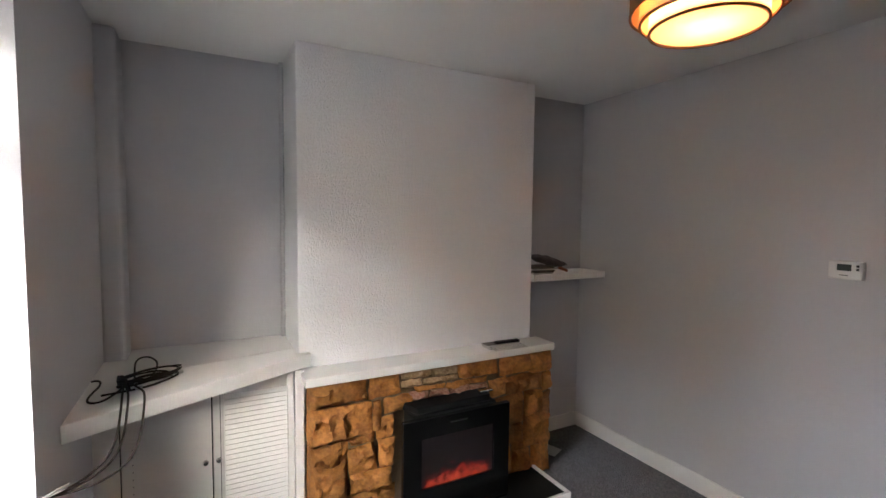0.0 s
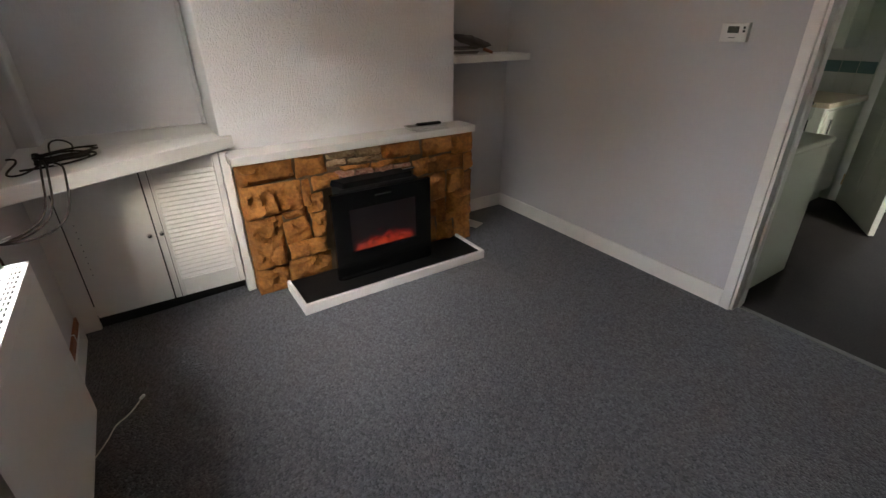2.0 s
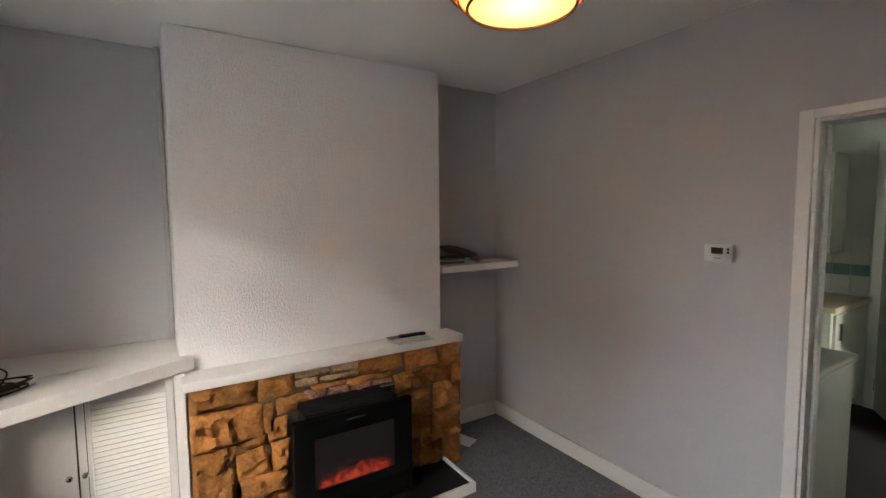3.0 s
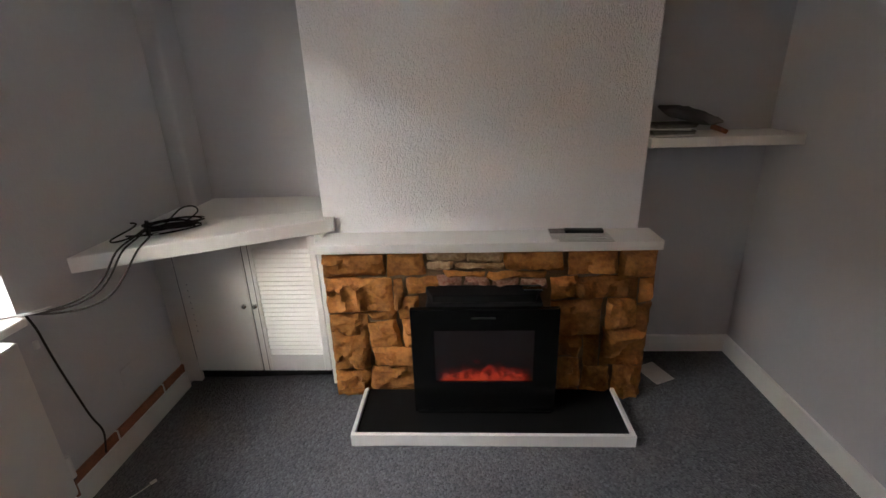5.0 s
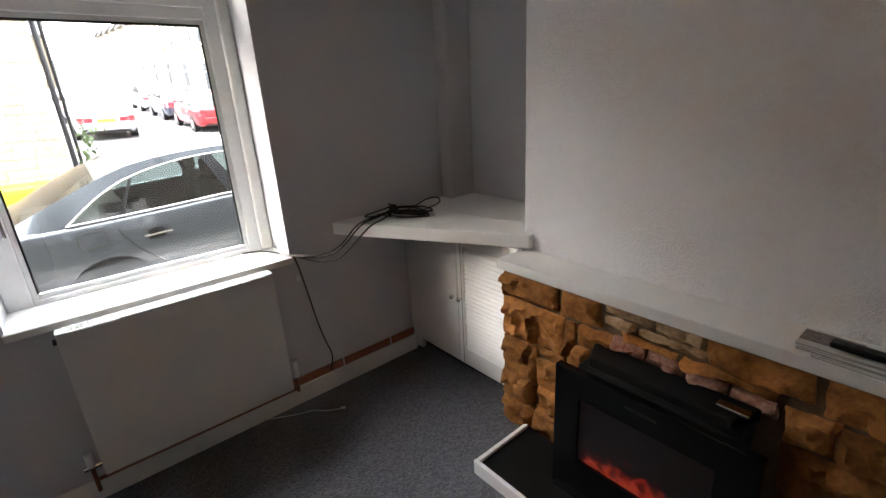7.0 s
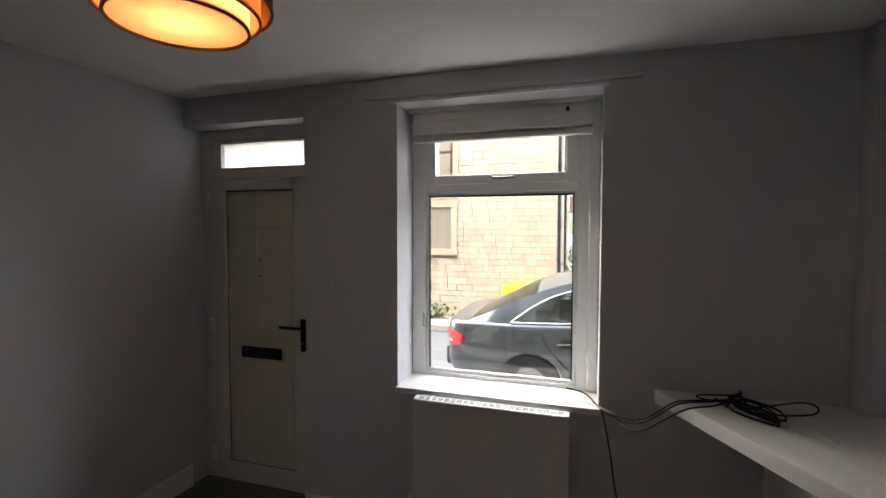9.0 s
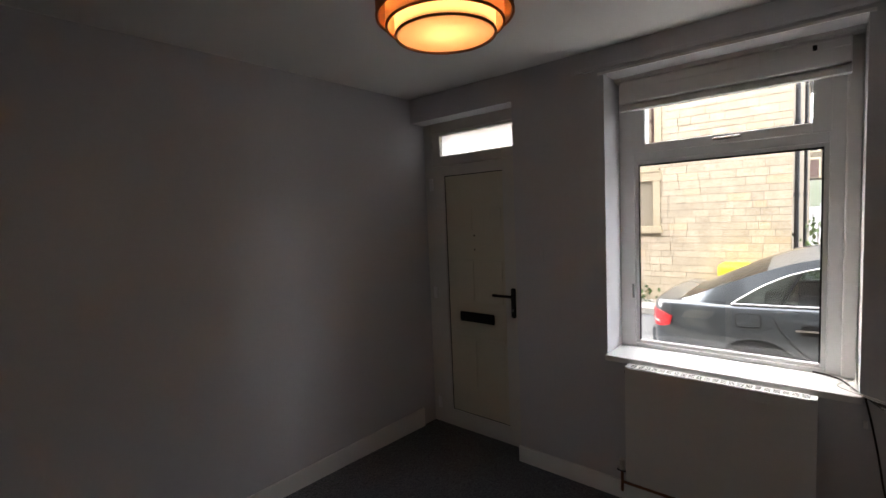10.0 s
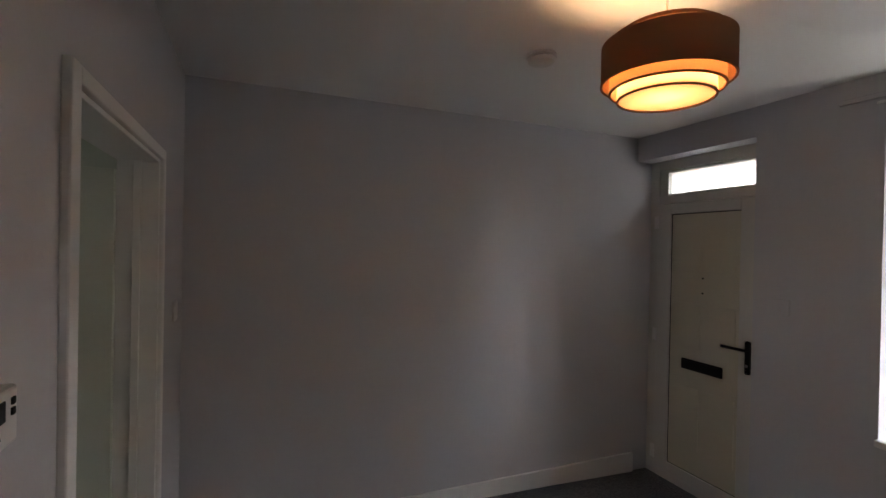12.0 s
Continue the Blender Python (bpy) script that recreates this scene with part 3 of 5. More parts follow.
# ---- corner cupboard, ledge ----
def build_cupboard():
    c = thing("cupboard", "white painted alcove cupboard with louvred doors", "cupboard")
    y = 3.105
    part("carcass", boxes([(0.0, 0.79, y + 0.03, y + 0.05, 0.066, 0.80), (0.0, 0.0893, y + 0.004, y + 0.03, 0.0, 0.80)]), GLOSSWHITE, c)
    # three black pieces: shade under and beside the doors, put in as colour
    part("toe_shade", box(0.0, 0.79, y + 0.08, y + 0.088, -0.03, 0.062), DARK, c, "black board as shade under doors")
    part("toe_shade_strip", box(0.086, 0.788, y + 0.024, y + 0.0295, 0.04, 0.066), DARK, c)
    part("side_gap_shade", box(0.0895, 0.0945, y + 0.006, y + 0.0295, 0.13, 0.80), DARK, c, "black strip as shade in gap beside door")
    part("post", box(0.792, 0.836, y - 0.002, y + 0.04, -0.02, 0.80, 0.004), GLOSSWHITE, c, "white corner post beside fireplace")
    left = part("door", boxes([(0.095, 0.430, y, y + 0.022, 0.066, 0.795)], 0.003), GLOSSWHITE, c, "plain white cupboard door")
    for k in range(9):
        zz = 0.30 + 0.032 * k
        part("pin_hole", tube((0.135, y - 0.0006, zz), (0.135, y + 0.002, zz), 0.0024, segs=8), DARK, left, "small dark screw hole")
    knob = [(0.0, 0.0), (0.006, 0.0), (0.006, 0.01), (0.012, 0.014), (0.013, 0.02), (0.009, 0.026), (0.0, 0.027)]
    part("knob", lathe(knob, (0, 0, 0), 16), CHROME, left, "small metal knob", True).matrix_basis = pose(0.405, y, 0.444, 90)
    right = part("door", boxes([
        (0.437, 0.484, y, y + 0.022, 0.066, 0.795), (0.757, 0.787, y, y + 0.022, 0.066, 0.795),
        (0.484, 0.757, y, y + 0.022, 0.066, 0.163), (0.484, 0.757, y, y + 0.022, 0.732, 0.795)], 0.003), GLOSSWHITE, c, "white louvred cupboard door")
    # black strip in place of the shade between the doors
    part("meeting_shade", box(0.4305, 0.4365, y + 0.008, y + 0.022, 0.066, 0.795), DARK, c, "black strip as shade between doors")
    part("edge_groove", box(0.4655, 0.468, y - 0.0008, y + 0.001, 0.07, 0.79), DARK, right)
    # black sheet in place of the shade behind the louvres
    part("louvre_shade", box(0.484, 0.757, y + 0.019, y + 0.023, 0.16, 0.735), DARK, right)
    n = 24
    for i in range(n):
        z = 0.165 + (0.73 - 0.165) / n * (i + 0.5)
        t = Matrix.Translation((0, y + 0.011, z)) @ Matrix.Rotation(radians(52), 4, "X")
        part("louvre", box(0.483, 0.758, -0.0135, 0.0135, -0.003, 0.003, 0.0015, 1, t), GLOSSWHITE, right)
    part("knob", lathe(knob, (0, 0, 0), 16), CHROME, right, "small metal knob", True).matrix_basis = pose(0.458, y, 0.444, 90)


build_cupboard()
ledge = single("ledge", prism([(0.001, 2.672), (0.875, 3.135), (0.875, 3.167), (BX0 - 0.002, 3.167), (BX0 - 0.002, YL - 0.001), (0.087, YL - 0.001), (0.087, 3.398), (0.001, 3.398)], 0.803, 0.866, 0.004), GLOSSWHITE,
               "thick white painted corner ledge above cupboard", "shelf")
part("batten", box(0.30, 0.82, -0.002, 0.002, 0.8662, 0.868, turn=Matrix.Translation((0.02, 3.10, 0)) @ Matrix.Rotation(radians(12), 4, "Z")), GLOSSWHITE, ledge, "raised board joint")


# ---- fireplace ----
def stone_block(corners, y, depth, seed):
    """One rough-faced stone on a crooked four-sided outline: rounded at the edges, chipped on the face."""
    rng = random.Random(seed)
    (ax, az), (bx, bz), (cx, cz), (dx, dz) = corners
    bm = bmesh.new()
    wide, high = (bx - ax + cx - dx) / 2, (dz - az + cz - bz) / 2
    nx, nz = max(4, int(wide / 0.013)), max(4, int(high / 0.013))
    tilt_x, tilt_z, base = rng.uniform(-0.04, 0.04), rng.uniform(-0.04, 0.025), rng.uniform(0.016, 0.036)
    grid = []
    for i in range(nx + 1):
        row = []
        for j in range(nz + 1):
            u, v = i / nx, j / nz
            x = (ax * (1 - u) + bx * u) * (1 - v) + (dx * (1 - u) + cx * u) * v
            z = (az * (1 - u) + bz * u) * (1 - v) + (dz * (1 - u) + cz * u) * v
            x += 0.007 * noise.noise((x * 25, z * 25, seed * 1.3))
            z += 0.008 * noise.noise((x * 25, z * 25, seed * 1.3 + 40))
            d = min(min(u, 1 - u) * wide, min(v, 1 - v) * high)
            k = min(1.0, d / 0.02)
            k = k * k * (3 - 2 * k)
            split = 0.02 if noise.noise((x * 8 + seed * 3.1, 0.3, z * 8)) > 0.08 else 0.0
            chip = abs(noise.noise((x * 13 + seed, seed * 1.7, z * 13)))
            bulge = base + split - 0.042 * chip + 0.009 * noise.noise((x * 40, seed * 2.3, z * 40)) + tilt_x * (u - 0.5) + tilt_z * (v - 0.5)
            row.append(bm.verts.new((x, y - max(bulge, 0.002) * k, z)))
        grid.append(row)
    for i in range(nx):
        for j in range(nz):
            bm.faces.new((grid[i][j], grid[i + 1][j], grid[i + 1][j + 1], grid[i][j + 1]))
    rim = [grid[i][0] for i in range(nx + 1)] + [grid[nx][j] for j in range(1, nz + 1)] + [grid[i][nz] for i in range(nx - 1, -1, -1)] + [grid[0][j] for j in range(nz - 1, 0, -1)]
    back = [bm.verts.new((v.co.x, y + depth, v.co.z)) for v in rim]
    for k in range(len(rim)):
        m = (k + 1) % len(rim)
        bm.faces.new((rim[k], back[k], back[m], rim[m]))
    return bm


def build_fireplace():
    f = thing("fireplace_surround", "rough orange sandstone fireplace surround against chimney breast", "fireplace")
    X0, X1, Y = 0.840, 2.302, 3.01
    part("core", box(X0 + 0.02, X1 - 0.02, Y + 0.012, YB - 0.001, -0.01, 0.742), MORTAR, f, "sandy mortar bed")
    W = X1 - X0
    # stones as fractions of the width and heights of their beds
    beside_left = (
        (0.0, 0.20, 0.632, 0.742), (0.205, 0.315, 0.622, 0.742), (0.0, 0.212, 0.455, 0.628), (0.216, 0.25, 0.475, 0.618), (0.252, 0.365, 0.535, 0.616),
        (0.222, 0.29, 0.425, 0.53), (0.0, 0.125, 0.158, 0.45), (0.128, 0.218, 0.408, 0.452), (0.13, 0.225, 0.265, 0.404), (0.228, 0.29, 0.27, 0.42),
        (0.13, 0.29, 0.16, 0.262), (0.0, 0.115, -0.01, 0.152), (0.118, 0.29, 0.04, 0.155), (0.118, 0.29, -0.01, 0.036))
    beside_right = (
        (0.735, 0.885, 0.63, 0.742), (0.888, 1.0, 0.605, 0.742), (0.69, 0.765, 0.515, 0.625), (0.768, 0.955, 0.51, 0.626), (0.958, 1.0, 0.49, 0.602),
        (0.70, 0.86, 0.33, 0.508), (0.863, 0.955, 0.36, 0.505), (0.958, 1.0, 0.33, 0.485), (0.70, 0.80, 0.205, 0.325), (0.803, 0.86, 0.16, 0.326),
        (0.863, 1.0, 0.17, 0.355), (0.70, 0.80, 0.05, 0.20), (0.803, 0.9, -0.01, 0.155), (0.903, 1.0, -0.01, 0.165), (0.70, 0.80, -0.01, 0.046))
    over_fire = ((0.555, 0.73, 0.65, 0.742), (0.37, 0.5, 0.628, 0.65), (0.50, 0.685, 0.615, 0.646))
    k = 0
    for u0, u1, z0, z1 in beside_left + beside_right + over_fire:
        k += 1
        rng = random.Random(k * 7)
        g = 0.003

        def slip(at_edge):
            return 0.0 if at_edge else rng.uniform(-0.013, 0.013)

        left, right, low, high = u0 == 0.0, u1 == 1.0, z0 < 0.0, z1 > 0.74
        quad = ((X0 + W * u0 + g + slip(left), z0 + g + slip(low)), (X0 + W * u1 - g + slip(right), z0 + g + slip(low)),
                (X0 + W * u1 - g + slip(right), z1 - g + slip(high)), (X0 + W * u0 + g + slip(left), z1 - g + slip(high)))
        part("stone", stone_block(quad, Y, 0.1, k), STONE, f, smooth=True)
    for q, (u0, u1, z0, z1) in enumerate(((0.32, 0.44, 0.70, 0.741), (0.442, 0.552, 0.69, 0.741), (0.32, 0.40, 0.655, 0.694), (0.404, 0.552, 0.655, 0.686))):
        part("stone", stone_block(((X0 + W * u0, z0), (X0 + W * u1, z0), (X0 + W * u1, z1), (X0 + W * u0, z1)), Y + 0.012, 0.05, 60 + q), PALESTONE, f, "pale scarred stone", True)
    for i in range(4):
        a, z = 1.345 + 0.125 * i, 0.588 - 0.006 * i
        part("brick", stone_block(((a, z), (a + 0.118, z - 0.006), (a + 0.112, z + 0.036), (a + 0.006, z + 0.04)), Y - 0.004, 0.05, 80 + i), BRICKRED, f, "exposed broken red brick", True)
    part("mantelshelf", box(0.82, 2.312, 2.99, YB - 0.001, 0.744, 0.787, 0.004), GLOSSWHITE, f, "white painted mantelshelf")


build_fireplace()


def build_hearth():
    h = thing("hearth", "raised black hearth slab with white edging", "hearth")
    part("slab", box(1.0, 2.155, 2.685, 2.99, -0.02, 0.04), SLAB, h)
    part("front_edging", box(0.985, 2.17, 2.668, 2.686, -0.03, 0.055, 0.003), GLOSSWHITE, h, "white front edging")
    part("side_edging", box(0.985, 1.003, 2.686, 2.985, -0.03, 0.055, 0.003), GLOSSWHITE, h)
    part("side_edging", box(2.152, 2.17, 2.686, 2.985, -0.03, 0.055, 0.003), GLOSSWHITE, h)


build_hearth()


def ring_panel(outer, hole, y0, y1):
    """A flat upright panel with a rectangular hole."""
    bm = bmesh.new()
    rings = []
    for (x0, x1, z0, z1), y in ((outer, y1), (outer, y0), (hole, y0), (hole, y1)):
        rings.append([bm.verts.new((x, y, z)) for x, z in ((x0, z0), (x1, z0), (x1, z1), (x0, z1))])
    for a, b in zip(rings, rings[1:] + rings[:1]):
        for i in range(4):
            bm.faces.new((a[i], a[(i + 1) % 4], b[(i + 1) % 4], b[i]))
    bmesh.ops.recalc_face_normals(bm, faces=bm.faces)
    bmesh.ops.bevel(bm, geom=list(bm.edges), offset=0.003, segments=2, affect="EDGES", profile=0.5)
    return bm


def build_fire():
    e = thing("electric_fire", "black electric fire with glowing red flame effect", "fireplace")
    y = 2.83
    part("surround_panel", ring_panel((1.245, 1.865, 0.041, 0.555), (1.342, 1.764, 0.20, 0.455), y, y + 0.03), BLACKGLOSS, e)
    part("screen", box(1.342, 1.764, y + 0.012, y + 0.016, 0.20, 0.455), FLAME, e, "flickering red flame screen")
    part("body", box(1.31, 1.80, y + 0.03, 2.992, 0.041, 0.565, 0.01), BLACK, e)
    part("hood", prism([(1.30, 2.985), (1.81, 2.985), (1.77, 2.88), (1.34, 2.88)], 0.555, 0.596, 0.006), BLACK, e, "black convector hood")
    part("control_strip", box(1.72, 1.80, 2.90, 2.93, 0.602, 0.612, 0.002), CHROME, e, "grey control strip")
    part("badge", box(1.50, 1.60, y - 0.002, y, 0.512, 0.520), LCD, e, "small grey badge")
    part("base_lip", box(1.26, 1.85, y - 0.012, y - 0.0005, 0.041, 0.058, 0.004), BLACKGLOSS, e)


build_fire()


def build_shelf():
    s = single("alcove_shelf", box(BX1 + 0.001, XE - 0.001, 3.145, YR - 0.001, 1.145, 1.187, 0.003), GLOSSWHITE, "thick white floating shelf in alcove", "shelf")
    return s


build_shelf()


# ---- small things in the room ----
def build_magazines():
    """Folded leaflets in an untidy pile with a remote control lying on top."""
    z = 0.7875
    for dx, dy, turn_by, high in ((0.035, -0.008, -3, 0.004), (0.03, 0.002, 1, 0.003), (0.0, 0.0, -2, 0.006), (0.004, 0.006, 2, 0.004), (-0.004, 0.004, -1, 0.005)):
        m = single("magazine", box(-0.112, 0.112, -0.046, 0.046, 0, high, 0.001, 1, pose(1.958 + dx, 3.042 + dy, z, 0, 0, turn_by)), PAPER, "white folded leaflet in pile on mantelshelf", "magazine", "papers on mantelshelf")
        part("page_edge", box(-0.1122, 0.1122, -0.0464, -0.044, high * 0.44, high * 0.54, 0, 1, pose(1.958 + dx, 3.042 + dy, z, 0, 0, turn_by)), LCD, m, "dark fold line")
        z += high + 0.0008
    single("leaflet", box(-0.11, 0.01, -0.02, 0.044, 0, 0.0012, 0, 1, pose(1.954, 3.046, z, 0, 0, -1)), PRINT, "small dark printed card on papers", "paper")
    z += 0.0014
    r = thing("remote_control", "slim black remote control on papers", "remote")
    at = pose(1.985, 3.034, z, 0, 0, -3)
    part("body", box(-0.08, 0.08, -0.018, 0.018, 0, 0.015, 0.005, 2, at), BLACK, r)
    for i in range(5):
        part("button", box(-0.06 + 0.026 * i, -0.045 + 0.026 * i, -0.006, 0.006, 0.015, 0.0165, 0, 1, at), LCD, r)


build_magazines()


def pouch(length, depth, high, seed, m):
    """A limp flat cloth bag with creases."""
    bm = bmesh.new()
    bmesh.ops.create_cube(bm, size=1.0)
    bmesh.ops.subdivide_edges(bm, edges=list(bm.edges), cuts=9, use_grid_fill=True)
    for v in bm.verts:
        x, y, z = v.co
        thick = (1 - (abs(2 * x) ** 4) * 0.75) * (1 - (abs(2 * y) ** 4) * 0.7)
        p = Vector((x * length, y * depth * (1 + 0.12 * noise.noise((x * 4, seed, 0))), z * high * thick))
        p.z += 0.016 * noise.noise((x * 5, y * 4, seed)) + 0.006 * noise.noise((x * 14, y * 11, seed + 9))
        v.co = m @ p
    return bm


single("cloth_bag", pouch(0.24, 0.13, 0.048, 8.0, pose(2.448, 3.24, 1.27, 0, 15, -8)), DARKCLOTH, "limp grey cloth bag lying on leaflets", "bag", smooth=True)
for i in range(6):
    single("leaflet", box(-0.085, 0.085, -0.07, 0.07, 0, 0.007, 0.001, 1, pose(2.36 + 0.008 * (i % 3), 3.24, 1.188 + 0.0085 * i, 0, 0, 6 - 7 * (i % 4))), (PAPER, PRINT, DARKCLOTH)[i % 3], "folded leaflet lying on alcove shelf", "paper", "leaflets on shelf")
single("loose_paper", box(-0.055, 0.06, -0.075, 0.075, 0, 0.002, 0, 1, pose(2.435, 3.17, 0.002, 3, 0, 24)), PAPER, "white paper sheet on carpet beside hearth", "paper")


single("tool_handle", tube((2.54, 3.225, 1.222), (2.60, 3.205, 1.197), 0.012, 0.009, 12), RAWWOOD, "small reddish wooden handle on alcove shelf", "tool")


def build_thermostat():
    t = thing("thermostat", "white wall thermostat with grey display", "thermostat")
    part("case", box(XE - 0.028, XE, 1.735, 1.858, 1.292, 1.372, 0.006), PLASTIC, t)
    part("display", box(XE - 0.03, XE - 0.027, 1.775, 1.825, 1.33, 1.358, 0.001), LCD, t, "grey display")
    for i in range(2):
        part("button", box(XE - 0.0305, XE - 0.027, 1.748, 1.758, 1.333 + 0.014 * i, 1.343 + 0.014 * i, 0.001), DARK, t)
    part("print_bar", box(XE - 0.0285, XE - 0.0275, 1.785, 1.815, 1.309, 1.312), LCD, t)


build_thermostat()


def switch_plate(label, dims, rocker, material=PLASTIC):
    s = thing("light_switch", label, "switch")
    part("plate", box(*dims, 0.003), material, s)
    part("rocker", box(*rocker, 0.002), material, s)


switch_plate("painted-over blank plate on wall beside front door", (0.0, 0.005, 0.955, 1.04, 1.24, 1.325), (0.0045, 0.006, 0.985, 1.01, 1.265, 1.30), WALL)
switch_plate("white light switch beside kitchen doorway", (XE - 0.009, XE, 0.19, 0.275, 1.22, 1.305), (XE - 0.012, XE - 0.008, 0.22, 0.245, 1.245, 1.28))


def build_socket():
    s = thing("blank_plate", "painted-over blank socket plate low on wall", "socket")
    part("plate", box(0.0, 0.004, 2.74, 2.86, 0.24, 0.325, 0.002), WALL, s)


build_socket()


def build_smoke_alarm():
    s = thing("smoke_alarm", "round white smoke alarm fixed to ceiling", "alarm")
    c = (1.468, 0.915, H)
    part("base", lathe([(0.0, 0.0), (0.062, 0.0), (0.064, -0.012), (0.05, -0.014), (0.0, -0.014)], c), PLASTIC, s, smooth=True)
    part("grille", lathe([(0.05, -0.013), (0.052, -0.02), (0.0, -0.02)], c), DARK, s, "dark vent slots")
    part("cover", lathe([(0.0, -0.018), (0.057, -0.018), (0.054, -0.032), (0.035, -0.042), (0.0, -0.043)], c), PLASTIC, s, smooth=True)
    part("test_button", lathe([(0.0, -0.048), (0.011, -0.047), (0.012, -0.04)], (c[0] + 0.012, c[1] + 0.015, c[2]), 16), PLASTIC, s)


build_smoke_alarm()


def build_pendant():
    p = thing("pendant_lamp", "three-tier brown and cream pendant lamp, lit", "lamp")
    c = (1.50, 1.578, 0)

    def band(name, r, z0, z1, m, label=""):
        part(name, lathe([(r, z0), (r, z1), (r - 0.003, z1), (r - 0.003, z0), (r, z0)], c, 64), m, p, label, True)

    band("outer_shade", 0.174, 2.045, 2.155, SHADE, "dark brown outer drum")
    band("outer_lining", 0.1705, 2.046, 2.154, LINING, "cream lining")
    band("middle_shade", 0.150, 2.022, 2.17, LINING, "cream middle drum")
    band("inner_shade", 0.128, 1.999, 2.185, LINING, "cream inner drum")
    for r, z in ((0.174, 2.045), (0.150, 2.022), (0.128, 1.998), (0.150, 2.17), (0.128, 2.185)):
        part("rim", lathe([(r + 0.0015, z - 0.002), (r + 0.0015, z + 0.003), (r - 0.004, z + 0.003), (r - 0.004, z - 0.002), (r + 0.0015, z - 0.002)], c, 64), SHADE, p, "brown edging")
    part("diffuser", lathe([(0.0, 2.002), (0.125, 2.002), (0.125, 2.005), (0.0, 2.005)], c, 64), DIFFUSER, p, "glowing cream diffuser")
    for k in range(3):
        a = 2 * math.pi * k / 3
        part("spoke", tube((c[0], c[1], 2.13), (c[0] + 0.172 * math.cos(a), c[1] + 0.172 * math.sin(a), 2.13), 0.0018, segs=8), CHROME, p)
    part("lampholder", tube((c[0], c[1], 2.12), (c[0], c[1], 2.19), 0.016), PLASTIC, p)
    part("cord", tube((c[0], c[1], 2.19), (c[0], c[1], H - 0.02), 0.003, segs=8), PLASTIC, p)
    part("ceiling_rose", lathe([(0.0, -0.03), (0.02, -0.03), (0.045, -0.006), (0.05, 0.0), (0.0, 0.0)], (c[0], c[1], H)), PLASTIC, p, smooth=True)
    b = part("bulb", lathe([(0.0, 2.06), (0.018, 2.065), (0.026, 2.085), (0.02, 2.11), (0.013, 2.125)], c, 24), glow("bulb_glow", (1.0, 0.74, 0.42), 1.0), p, "glowing bulb", True)
    b.visible_shadow = False
    lamp = new("pendant_light", bpy.data.lights.new("pendant_light", "POINT"))
    lamp.data.energy, lamp.data.color, lamp.data.shadow_soft_size = 1.3, (1.0, 0.68, 0.37), 0.03
    lamp.location = (c[0], c[1], 2.09)


build_pendant()


